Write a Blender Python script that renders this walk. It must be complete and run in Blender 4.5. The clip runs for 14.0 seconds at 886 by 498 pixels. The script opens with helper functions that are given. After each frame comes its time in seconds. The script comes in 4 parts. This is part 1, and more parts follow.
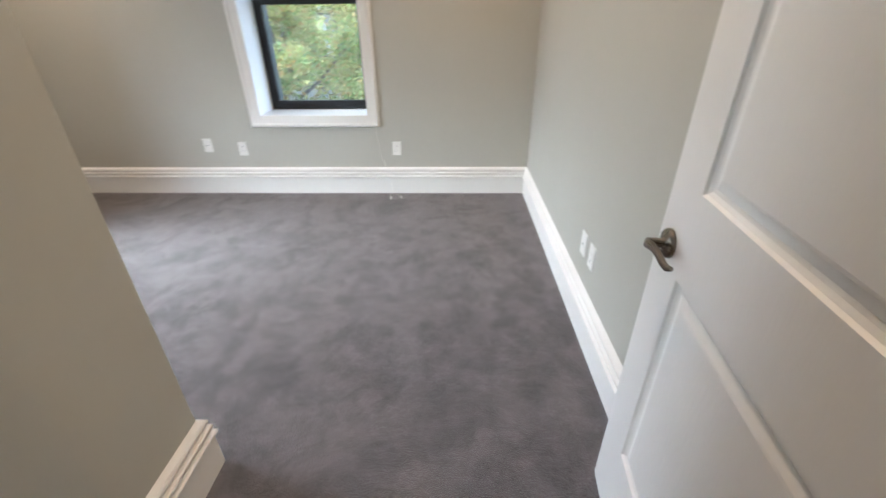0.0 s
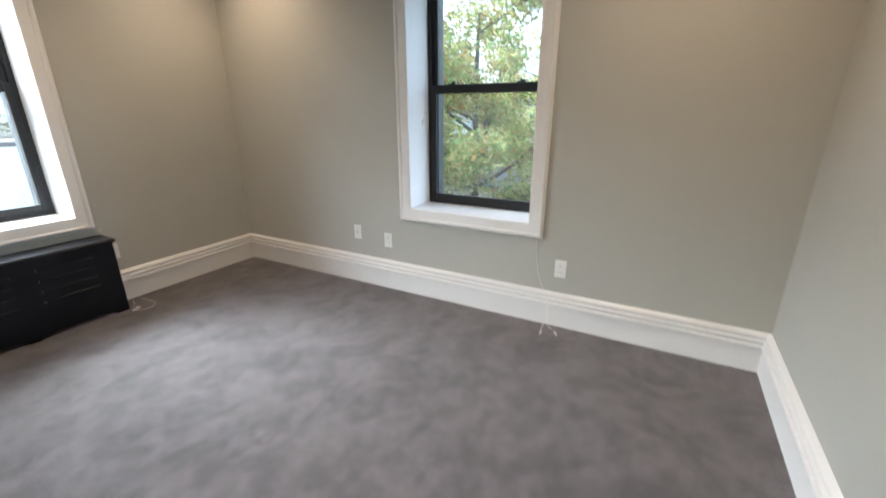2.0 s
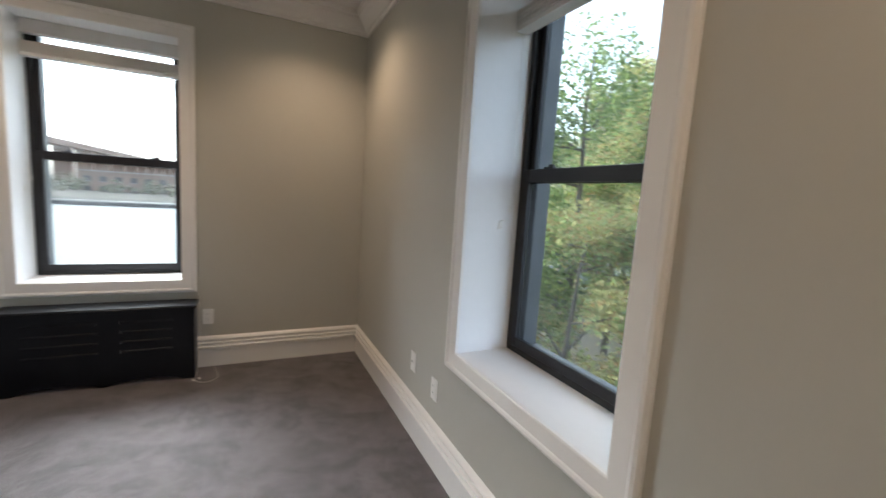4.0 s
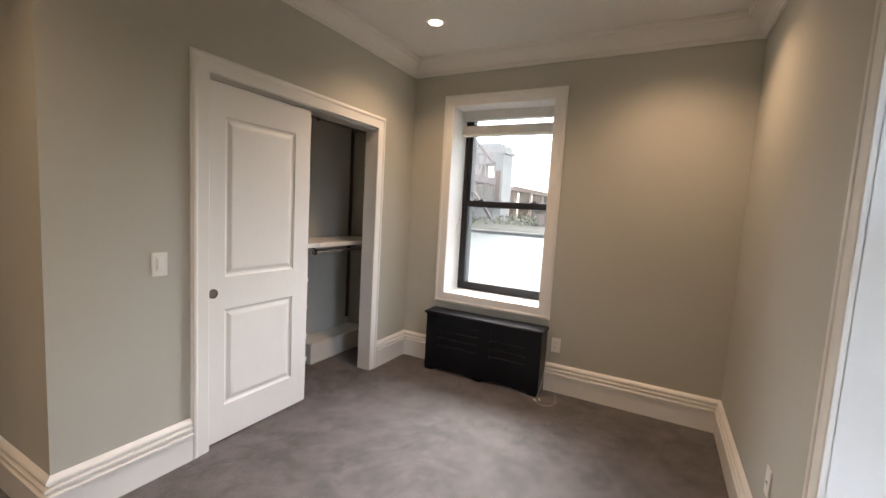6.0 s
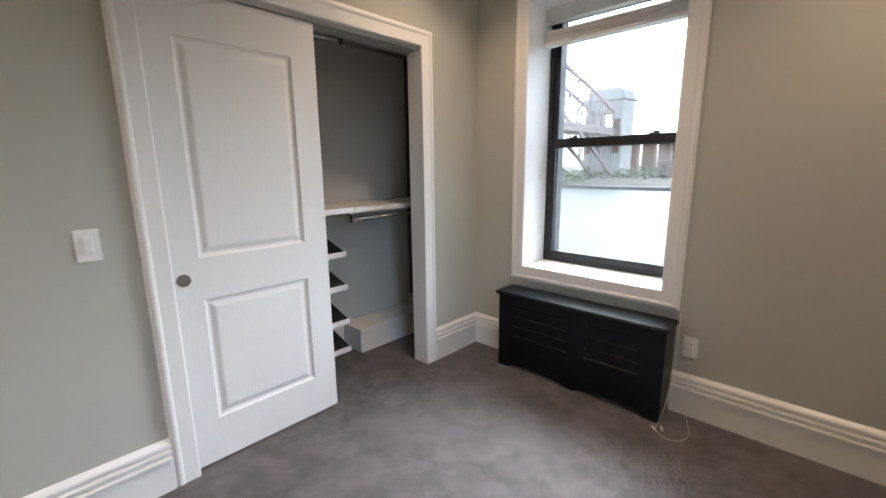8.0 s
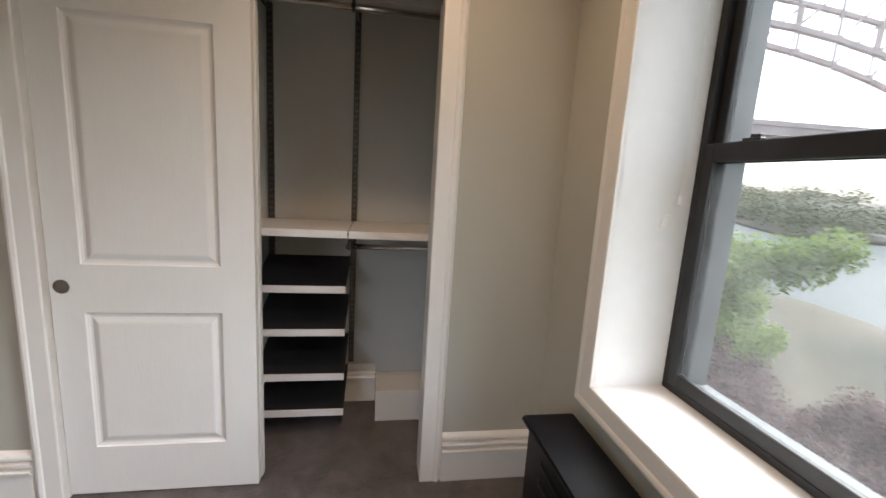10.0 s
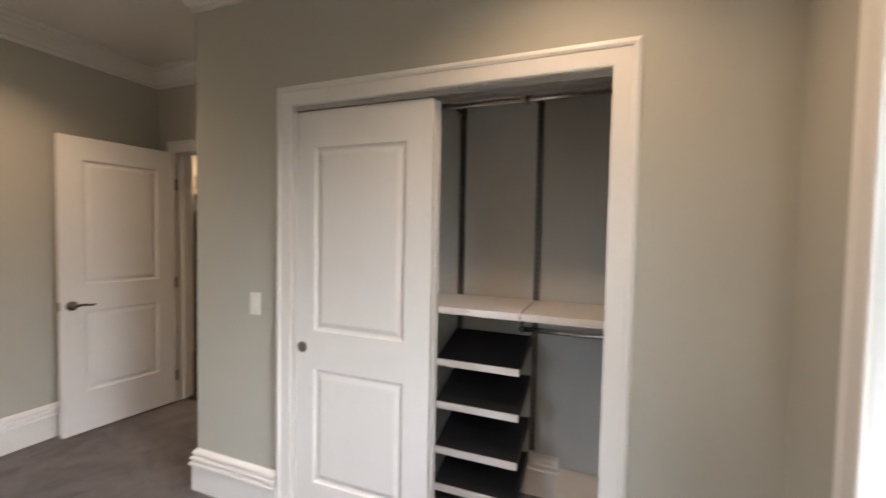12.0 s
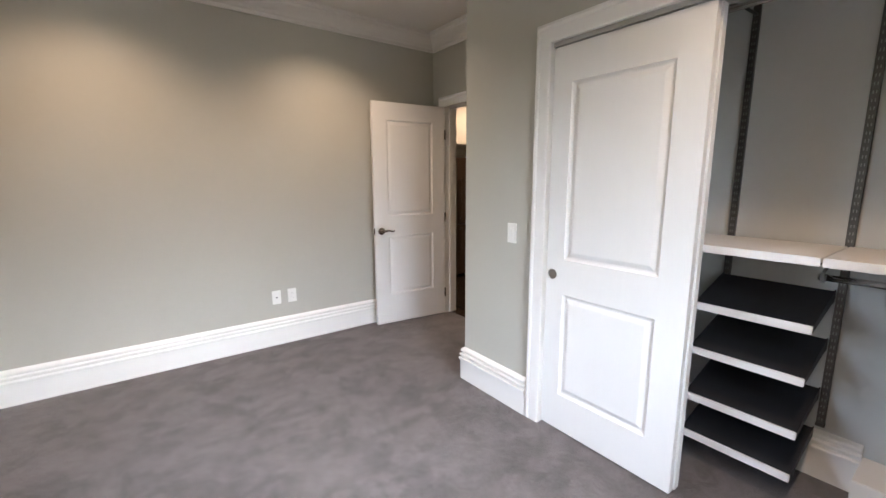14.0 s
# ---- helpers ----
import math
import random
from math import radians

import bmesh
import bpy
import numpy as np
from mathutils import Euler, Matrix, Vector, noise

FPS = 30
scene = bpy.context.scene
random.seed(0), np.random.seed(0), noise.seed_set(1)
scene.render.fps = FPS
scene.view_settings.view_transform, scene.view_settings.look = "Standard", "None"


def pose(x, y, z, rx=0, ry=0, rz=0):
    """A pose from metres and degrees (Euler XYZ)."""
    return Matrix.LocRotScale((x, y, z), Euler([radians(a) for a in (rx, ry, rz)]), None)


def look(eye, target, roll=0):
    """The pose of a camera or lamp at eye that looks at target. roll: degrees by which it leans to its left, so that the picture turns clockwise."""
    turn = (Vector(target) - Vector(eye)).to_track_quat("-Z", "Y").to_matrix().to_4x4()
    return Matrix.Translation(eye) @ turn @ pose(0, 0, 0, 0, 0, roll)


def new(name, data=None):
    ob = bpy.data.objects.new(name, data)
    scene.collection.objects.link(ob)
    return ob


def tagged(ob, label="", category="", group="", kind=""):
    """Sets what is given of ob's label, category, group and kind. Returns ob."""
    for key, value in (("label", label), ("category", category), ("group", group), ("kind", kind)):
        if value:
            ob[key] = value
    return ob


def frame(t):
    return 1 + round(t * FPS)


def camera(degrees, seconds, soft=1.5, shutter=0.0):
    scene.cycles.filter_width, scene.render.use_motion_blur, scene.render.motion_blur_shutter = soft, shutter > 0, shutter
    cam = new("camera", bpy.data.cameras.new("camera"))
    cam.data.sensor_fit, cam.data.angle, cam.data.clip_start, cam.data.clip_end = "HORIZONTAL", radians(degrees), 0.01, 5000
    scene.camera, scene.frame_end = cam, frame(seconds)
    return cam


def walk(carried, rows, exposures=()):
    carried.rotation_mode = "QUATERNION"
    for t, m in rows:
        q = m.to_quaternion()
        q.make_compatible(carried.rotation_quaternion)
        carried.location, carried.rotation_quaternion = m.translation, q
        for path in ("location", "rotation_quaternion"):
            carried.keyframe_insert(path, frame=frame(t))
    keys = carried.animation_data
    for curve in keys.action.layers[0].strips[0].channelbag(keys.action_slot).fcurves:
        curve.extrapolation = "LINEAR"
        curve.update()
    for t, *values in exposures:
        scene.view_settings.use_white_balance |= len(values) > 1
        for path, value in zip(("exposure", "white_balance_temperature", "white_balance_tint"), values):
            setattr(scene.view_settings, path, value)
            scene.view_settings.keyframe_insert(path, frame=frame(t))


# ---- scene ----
cam = camera(94.4, 14.0, shutter=0.4)
PATH = [
    (0, (3.462, -3.451, 1.336), (3.4, -1.703, 0.365), -0.7),
    (0.5, (3.543, -3.353, 1.326), (3.104, -1.689, 0.307), -0.6),
    (1, (3.522, -3.142, 1.353), (2.929, -1.458, 0.452), -1.1),
    (1.5, (3.468, -2.851, 1.367), (2.743, -1.154, 0.595), -0.8),
    (2, (3.446, -2.492, 1.34), (2.55, -0.819, 0.707), -0.1),
    (2.2, (3.407, -2.341, 1.331), (2.469, -0.654, 0.808), 0.7),
    (4.3, (3.44, -0.757, 1.381), (1.528, -0.209, 1.169), 5.6),
    (4.5, (3.401, -0.715, 1.386), (1.434, -0.436, 1.157), 6.4),
    (5, (3.321, -0.628, 1.394), (1.386, -1.072, 1.152), 5.5),
    (5.5, (3.315, -0.541, 1.413), (1.531, -1.418, 1.197), 4.9),
    (6, (3.31, -0.465, 1.423), (1.551, -1.397, 1.232), 3.3),
    (6.5, (3.284, -0.454, 1.42), (1.555, -1.426, 1.159), 2.5),
    (7, (3.112, -0.523, 1.361), (1.461, -1.585, 0.977), 0.9),
    (7.5, (2.797, -0.629, 1.332), (1.249, -1.826, 0.92), -1.3),
    (8, (2.39, -0.687, 1.339), (0.963, -2.034, 0.951), -0.6),
    (8.2, (2.227, -0.712, 1.329), (0.854, -2.117, 0.956), 0.2),
    (10.3, (0.636, -0.965, 1.384), (0.507, -2.932, 1.049), 4.1),
    (10.5, (0.571, -0.983, 1.397), (0.559, -2.955, 1.066), 4.5),
    (11, (0.476, -1.033, 1.424), (0.701, -3.004, 1.167), 2.2),
    (11.5, (0.48, -1.043, 1.488), (0.864, -3.003, 1.39), 0.5),
    (12, (0.549, -1.009, 1.462), (1.289, -2.866, 1.382), 1.1),
    (12.5, (0.604, -0.939, 1.44), (1.755, -2.565, 1.264), 2.1),
    (13, (0.575, -0.898, 1.411), (1.972, -2.3, 1.121), 2.6),
    (13.5, (0.558, -0.864, 1.394), (2.087, -2.106, 1.048), 1.1),
    (14, (0.548, -0.86, 1.394), (2.131, -2.035, 1.055), -0.2),
]
# seconds, stops, kelvin, tint
EXPOSURE = [
    (0.0, 5.35, 5300, 3), (1.0, 5.34, 5300, 3), (2.2, 4.93, 5500, 3), (4.3, 4.51, 5750, 7), (5.0, 4.64, 6050, 10), (5.5, 4.7, 6350, 10), (6.0, 4.73, 6350, 10), (7.0, 4.86, 5950, 9),
    (8.2, 4.68, 5650, 7), (10.3, 4.4, 6250, 9), (11.0, 4.53, 6250, 9), (11.5, 4.65, 6350, 10), (12.0, 4.78, 6150, 9), (13.0, 5.14, 5650, 8), (14.0, 5.31, 5550, 8),
]
walk(cam, [(t, look(eye, target, roll)) for t, eye, target, roll in PATH], EXPOSURE)

SKY = 0.135
LAMP = 1.95
KITCHEN = 1.7
LAMPS = [(0.67, -2.03), (0.60, -0.48), (3.42, -0.70), (3.42, -2.17)]
CARPET_LO, CARPET_HI = (0.034, 0.028, 0.030), (0.185, 0.162, 0.170)

# ---- world and light ----
world = bpy.data.worlds.new("world")
scene.world = world
world.use_nodes = True
wn = world.node_tree.nodes
sky = wn.new("ShaderNodeTexSky")
sky.sky_type = "NISHITA"
sky.sun_disc = False
sky.sun_elevation, sky.sun_rotation = radians(45), radians(255)
sky.air_density, sky.dust_density = 1.0, 4.0
haze = wn.new("ShaderNodeHueSaturation")
haze.inputs["Saturation"].default_value = 0.42
world.node_tree.links.new(sky.outputs[0], haze.inputs["Color"])
world.node_tree.links.new(haze.outputs[0], wn["Background"].inputs["Color"])
wn["Background"].inputs["Strength"].default_value = SKY

sun = new("sun", bpy.data.lights.new("sun", "SUN"))
sun.data.energy, sun.data.angle, sun.data.color = 0.5, radians(60), (1.0, 0.96, 0.9)
sun.matrix_world = look((40 * math.sin(radians(255)), 40 * math.cos(radians(255)), 40), (0, 0, 0))


def portal(name, m, sx, sy):
    lamp = bpy.data.lights.new(name, "AREA")
    lamp.shape, lamp.size, lamp.size_y = "RECTANGLE", sx, sy
    lamp.cycles.is_portal = True
    ob = new(name, lamp)
    ob.matrix_world = m
    return ob


# ---- materials ----
def material(name, colour, rough=0.5, metal=0.0, vary=0.08, scale=3.0, fine=60.0, bump=0.05, bump_scale=200.0, tint=None, stretch=(1, 1, 1), island=0.0, spec=None):
    """A surface with a broad and a fine variation of colour and a fine relief."""
    m = bpy.data.materials.new(name)
    m.use_nodes = True
    nt = m.node_tree
    n, l = nt.nodes, nt.links
    b = n["Principled BSDF"]
    b.inputs["Metallic"].default_value = metal
    if spec is not None:
        b.inputs["Specular IOR Level"].default_value = spec
    tc = n.new("ShaderNodeTexCoord")
    mp = n.new("ShaderNodeMapping")
    mp.inputs["Scale"].default_value = stretch
    l.new(tc.outputs["Object"], mp.inputs["Vector"])
    big = n.new("ShaderNodeTexNoise")
    big.inputs["Scale"].default_value, big.inputs["Detail"].default_value = scale, 4
    small = n.new("ShaderNodeTexNoise")
    small.inputs["Scale"].default_value, small.inputs["Detail"].default_value = fine, 3
    for t in (big, small):
        l.new(mp.outputs["Vector"], t.inputs["Vector"])
    add = n.new("ShaderNodeMath")
    add.operation = "MULTIPLY_ADD"
    add.inputs[1].default_value = 0.4
    l.new(small.outputs["Fac"], add.inputs[0])
    l.new(big.outputs["Fac"], add.inputs[2])
    fac = add.outputs[0]
    if island:
        geo = n.new("ShaderNodeNewGeometry")
        more = n.new("ShaderNodeMath")
        more.operation = "MULTIPLY_ADD"
        more.inputs[1].default_value = island
        l.new(geo.outputs["Random Per Island"], more.inputs[0])
        l.new(fac, more.inputs[2])
        fac = more.outputs[0]
    ramp = n.new("ShaderNodeValToRGB")
    lo, hi = ramp.color_ramp.elements
    lo.position, hi.position = 0.45, 0.95 + island
    c = Vector(colour)
    c2 = Vector(tint) if tint else c * (1 + vary)
    lo.color = (*(c * (1 - vary)), 1)
    hi.color = (*c2, 1)
    l.new(fac, ramp.inputs["Fac"])
    l.new(ramp.outputs["Color"], b.inputs["Base Color"])
    rr = n.new("ShaderNodeMapRange")
    rr.inputs["To Min"].default_value, rr.inputs["To Max"].default_value = max(0.02, rough - 0.07), min(1, rough + 0.07)
    l.new(small.outputs["Fac"], rr.inputs["Value"])
    l.new(rr.outputs["Result"], b.inputs["Roughness"])
    if bump:
        bn = n.new("ShaderNodeTexNoise")
        bn.inputs["Scale"].default_value, bn.inputs["Detail"].default_value = bump_scale, 2
        l.new(mp.outputs["Vector"], bn.inputs["Vector"])
        bb = n.new("ShaderNodeBump")
        bb.inputs["Strength"].default_value, bb.inputs["Distance"].default_value = bump, 0.01
        l.new(bn.outputs["Fac"], bb.inputs["Height"])
        l.new(bb.outputs["Normal"], b.inputs["Normal"])
    return m


def carpet_material():
    """Plush cut pile: brushed patches, footprints and a tufted relief."""
    m = bpy.data.materials.new("carpet")
    m.use_nodes = True
    nt = m.node_tree
    n, l = nt.nodes, nt.links
    b = n["Principled BSDF"]
    b.inputs["Roughness"].default_value = 0.68
    b.inputs["Specular IOR Level"].default_value = 0.5
    b.inputs["Sheen Weight"].default_value = 0.30
    b.inputs["Sheen Roughness"].default_value = 0.4
    tc = n.new("ShaderNodeTexCoord")

    def noisy(scale, detail, stretch=(1, 1, 1), turn=0.0, bend=0.0):
        mp = n.new("ShaderNodeMapping")
        mp.inputs["Scale"].default_value = stretch
        mp.inputs["Rotation"].default_value = (0, 0, radians(turn))
        l.new(tc.outputs["Object"], mp.inputs["Vector"])
        t = n.new("ShaderNodeTexNoise")
        t.inputs["Scale"].default_value, t.inputs["Detail"].default_value = scale, detail
        t.inputs["Distortion"].default_value = bend
        l.new(mp.outputs["Vector"], t.inputs["Vector"])
        return t.outputs["Fac"]

    def mixed(a, ka, c, kc):
        x = n.new("ShaderNodeMath")
        x.operation = "MULTIPLY"
        x.inputs[1].default_value = ka
        l.new(a, x.inputs[0])
        y = n.new("ShaderNodeMath")
        y.operation = "MULTIPLY_ADD"
        y.inputs[1].default_value = kc
        l.new(c, y.inputs[0])
        l.new(x.outputs[0], y.inputs[2])
        return y.outputs[0]

    def edged(a, lo, hi):
        """Turns a soft noise into patches of brushed pile with a clear edge."""
        r = n.new("ShaderNodeMapRange")
        r.interpolation_type = "SMOOTHSTEP"
        r.inputs["From Min"].default_value, r.inputs["From Max"].default_value = lo, hi
        l.new(a, r.inputs["Value"])
        return r.outputs["Result"]

    sweep_marks = noisy(1.7, 2, (1, 1.3, 1), 25, 0.3)
    prints = edged(noisy(5.5, 5, (1, 0.8, 1), -35, 0.35), 0.40, 0.58)
    smudges = edged(noisy(13.0, 3, (1, 1, 1), 10, 0.3), 0.40, 0.62)
    broad = mixed(mixed(sweep_marks, 0.50, prints, 0.22), 1.0, smudges, 0.15)
    tuft = noisy(210, 3)
    clump = noisy(48, 3)
    fac = mixed(mixed(broad, 0.62, clump, 0.20), 1.0, tuft, 0.38)
    ramp = n.new("ShaderNodeValToRGB")
    lo, hi = ramp.color_ramp.elements
    lo.position, hi.position = 0.30, 0.72
    lo.color, hi.color = (*CARPET_LO, 1), (*CARPET_HI, 1)
    l.new(fac, ramp.inputs["Fac"])
    l.new(ramp.outputs["Color"], b.inputs["Base Color"])
    bb = n.new("ShaderNodeBump")
    bb.inputs["Strength"].default_value, bb.inputs["Distance"].default_value = 1.0, 0.022
    l.new(mixed(mixed(tuft, 0.8, clump, 0.45), 1.0, broad, 0.12), bb.inputs["Height"])
    l.new(bb.outputs["Normal"], b.inputs["Normal"])
    return m


def glass_material():
    m = bpy.data.materials.new("dimming_window_glass")
    m.use_nodes = True
    nt = m.node_tree
    n, l = nt.nodes, nt.links
    n.remove(n["Principled BSDF"])
    # dark tint added to dim the overbright view outside; not the glass's own colour
    clear = n.new("ShaderNodeBsdfTransparent")
    clear.inputs["Color"].default_value = (0.145, 0.154, 0.153, 1)
    gloss = n.new("ShaderNodeBsdfGlossy")
    gloss.inputs["Roughness"].default_value = 0.02
    fr = n.new("ShaderNodeLayerWeight")
    fr.inputs["Blend"].default_value = 0.10
    mix = n.new("ShaderNodeMixShader")
    l.new(fr.outputs[0], mix.inputs[0])
    l.new(clear.outputs[0], mix.inputs[1])
    l.new(gloss.outputs[0], mix.inputs[2])
    # film for dust on the pane, and for the haze and glare over the view
    film = n.new("ShaderNodeBsdfTranslucent")
    film.inputs["Color"].default_value = (0.8, 0.82, 0.83, 1)
    dust_veil = n.new("ShaderNodeTexNoise")
    dust_veil.inputs["Scale"].default_value, dust_veil.inputs["Detail"].default_value = 7.0, 6
    amount = n.new("ShaderNodeMapRange")
    amount.inputs["From Min"].default_value, amount.inputs["From Max"].default_value = 0.3, 0.75
    amount.inputs["To Min"].default_value, amount.inputs["To Max"].default_value = 0.007, 0.020
    l.new(dust_veil.outputs["Fac"], amount.inputs["Value"])
    dusty_veiled = n.new("ShaderNodeMixShader")
    l.new(amount.outputs["Result"], dusty_veiled.inputs[0])
    l.new(mix.outputs[0], dusty_veiled.inputs[1])
    l.new(film.outputs[0], dusty_veiled.inputs[2])
    l.new(dusty_veiled.outputs[0], n["Material Output"].inputs["Surface"])
    return m


def glow_material(name, colour, strength):
    m = bpy.data.materials.new(name)
    m.use_nodes = True
    b = m.node_tree.nodes["Principled BSDF"]
    b.inputs["Emission Color"].default_value = (*colour, 1)
    b.inputs["Emission Strength"].default_value = strength
    return m


WALL = material("wall_paint", (0.465, 0.456, 0.400), 0.62, vary=0.025, scale=1.3, fine=25, bump=0.06, bump_scale=320)
CLOSET_WALL = material("closet_paint", (0.58, 0.58, 0.555), 0.65, vary=0.03, scale=1.7, fine=25, bump=0.06, bump_scale=320)
TRIM = material("trim_paint", (0.80, 0.785, 0.75), 0.32, vary=0.02, scale=2.0, fine=30, bump=0.02, bump_scale=90)
REVEAL = material("reveal_paint", (0.80, 0.80, 0.79), 0.42, vary=0.03, scale=2.0, fine=30, bump=0.04, bump_scale=60)
DOOR = material("door_paint", (0.80, 0.785, 0.755), 0.36, vary=0.02, scale=1.5, fine=40, bump=0.05, bump_scale=160, stretch=(1, 1, 0.15))
CEILING = material("ceiling_paint", (0.74, 0.72, 0.68), 0.8, vary=0.02, scale=1.5, fine=30, bump=0.04, bump_scale=250)
CARPET = carpet_material()
GLASS = glass_material()
FRAME = material("dark_window_metal", (0.018, 0.018, 0.020), 0.4, vary=0.25, scale=8, fine=120, bump=0.03, spec=0.35)
STORM = material("weathered_grey_metal", (0.15, 0.162, 0.175), 0.5, vary=0.2, scale=6, fine=90, bump=0.03)
RADIATOR = material("black_enamel", (0.005, 0.0055, 0.008), 0.33, vary=0.3, scale=5, fine=80, bump=0.04, bump_scale=120, tint=(0.008, 0.009, 0.011), spec=0.2)
PLASTIC = material("white_plastic", (0.82, 0.81, 0.77), 0.35, vary=0.015, scale=10, bump=0)
SLOT = material("socket_slot", (0.03, 0.03, 0.03), 0.6, vary=0.1, bump=0)
NICKEL = material("satin_nickel", (0.20, 0.172, 0.142), 0.22, metal=1.0, vary=0.08, scale=30, fine=300, bump=0.01)
PULL = material("brushed_pull", (0.26, 0.235, 0.205), 0.42, metal=0.9, vary=0.1, scale=40, bump=0)
STEEL = material("dark_closet_metal", (0.11, 0.105, 0.10), 0.38, metal=0.7, vary=0.15, scale=12, fine=150, bump=0.02)
TRACK = material("track_aluminium", (0.50, 0.49, 0.47), 0.35, metal=0.6, vary=0.08, bump=0)
SLOT_LIGHT = material("slot_edge", (0.27, 0.26, 0.245), 0.4, metal=0.4, vary=0.1, bump=0)
CHROME = material("polished_rod", (0.62, 0.60, 0.57), 0.15, metal=1.0, vary=0.05, scale=20, bump=0)
SHELF = material("white_melamine", (0.80, 0.775, 0.74), 0.4, vary=0.03, scale=4, fine=90, bump=0.02)
MESH_SHELF = material("black_shelf_liner", (0.014, 0.015, 0.018), 0.55, vary=0.3, scale=6, fine=200, bump=0.06, bump_scale=400)
BLIND = material("blind_slat", (0.74, 0.73, 0.70), 0.45, vary=0.04, scale=6, bump=0.02)
CORD = material("white_cord", (0.78, 0.76, 0.70), 0.5, vary=0.05, scale=40, bump=0)
LENS = glow_material("lamp_lens", (1.0, 0.80, 0.58), 1.2)
FRIDGE = material("dark_steel", (0.060, 0.036, 0.024), 0.36, metal=0.2, vary=0.15, scale=3, fine=60, bump=0.02, stretch=(1, 1, 0.1))
CABINET = material("cabinet_lacquer", (0.78, 0.74, 0.67), 0.35, vary=0.02, bump=0.01)
STONE = material("pale_worktop", (0.66, 0.62, 0.56), 0.2, vary=0.12, scale=12, bump=0.01)
WOOD = material("dark_floor_wood", (0.030, 0.020, 0.015), 0.22, vary=0.35, scale=5, fine=90, bump=0.03, stretch=(0.2, 1, 1))
BARK = material("bark", (0.13, 0.105, 0.085), 0.9, vary=0.3, scale=4, fine=40, bump=0.4, bump_scale=30)
LEAF_AUTUMN = material("autumn_leaf", (0.11, 0.17, 0.06), 0.55, vary=0.3, scale=0.7, fine=6, bump=0, tint=(0.29, 0.23, 0.09), island=0.5)
LEAF_GREEN = material("green_leaf", (0.035, 0.085, 0.02), 0.5, vary=0.3, scale=1.0, fine=6, bump=0, tint=(0.26, 0.34, 0.10), island=0.5)
LEAF_RED = material("purple_leaf", (0.05, 0.03, 0.035), 0.5, vary=0.3, scale=1.0, fine=6, bump=0, tint=(0.20, 0.13, 0.13), island=0.5)
LEAF_FAR = material("far_leaf", (0.07, 0.11, 0.05), 0.8, vary=0.3, scale=0.1, fine=0.5, bump=0, tint=(0.17, 0.18, 0.08), island=0.5)
GRASS = material("ground_soil_grass", (0.055, 0.058, 0.035), 0.95, vary=0.3, scale=0.25, fine=3, bump=0.3, bump_scale=12, tint=(0.12, 0.10, 0.07))
ASPHALT = material("asphalt", (0.055, 0.055, 0.055), 0.9, vary=0.2, scale=0.4, fine=10, bump=0.2, bump_scale=60)
WATER = material("river_water", (0.08, 0.095, 0.097), 0.42, vary=0.12, scale=0.05, fine=0.4, bump=0.2, bump_scale=0.8, stretch=(1, 0.5, 1), spec=0.08)
# bridge steel and masonry: distance haze is put into the lightened base colours
BRIDGE = material("hazed_red_steel", (0.46, 0.36, 0.35), 0.7, vary=0.15, scale=0.2, fine=2, bump=0)
MASONRY = material("hazed_masonry", (0.56, 0.53, 0.50), 0.85, vary=0.12, scale=0.15, fine=1.5, bump=0.2, bump_scale=2)
BRICK_FAR = material("brown_brick", (0.27, 0.17, 0.12), 0.85, vary=0.15, scale=0.2, fine=2, bump=0.1, bump_scale=3)
CONCRETE = material("concrete", (0.40, 0.39, 0.36), 0.85, vary=0.1, scale=0.5, fine=5, bump=0.1, bump_scale=10)
CAR_WHITE = material("white_car_paint", (0.75, 0.76, 0.77), 0.2, vary=0.02, bump=0)
RUBBER = material("black_rubber", (0.02, 0.02, 0.02), 0.8, vary=0.1, bump=0)
CAR_GLASS = material("dark_car_glass", (0.03, 0.035, 0.04), 0.08, vary=0.05, bump=0)


def translucent(m, share):
    """Lets part of the light through, as thin leaves do."""
    n, l = m.node_tree.nodes, m.node_tree.links
    b = n["Principled BSDF"]
    t = n.new("ShaderNodeBsdfTranslucent")
    l.new(b.inputs["Base Color"].links[0].from_socket, t.inputs["Color"])
    mix = n.new("ShaderNodeMixShader")
    mix.inputs[0].default_value = share
    l.new(b.outputs[0], mix.inputs[1])
    l.new(t.outputs[0], mix.inputs[2])
    l.new(mix.outputs[0], n["Material Output"].inputs["Surface"])


def autumn_ramp(m, stops):
    """Leaves that turn one by one: each takes its own colour along the stops."""
    ramp = next(x for x in m.node_tree.nodes if x.bl_idname == "ShaderNodeValToRGB").color_ramp
    for e, (at, c) in zip(ramp.elements, (stops[0], stops[-1])):
        e.position, e.color = at, (*c, 1)
    for at, c in stops[1:-1]:
        ramp.elements.new(at).color = (*c, 1)


autumn_ramp(LEAF_AUTUMN, [(0.50, (0.20, 0.31, 0.11)), (0.80, (0.40, 0.52, 0.20)), (1.04, (0.56, 0.54, 0.24)), (1.16, (0.60, 0.33, 0.16))])

for leaf_mat in (LEAF_AUTUMN, LEAF_GREEN, LEAF_RED):
    translucent(leaf_mat, 0.55)


# ---- mesh helpers ----
def part(name, bm, mat, parent=None, label="", smooth=False):
    """Links a bmesh as one mesh object, under a thing or a part if one is given."""
    me = bpy.data.meshes.new(name)
    bm.to_mesh(me)
    bm.free()
    me.materials.append(mat)
    if smooth:
        for p in me.polygons:
            p.use_smooth = True
    ob = new(name, me)
    if parent is not None:
        ob.parent = parent
    if label:
        ob["label"] = label
    return ob


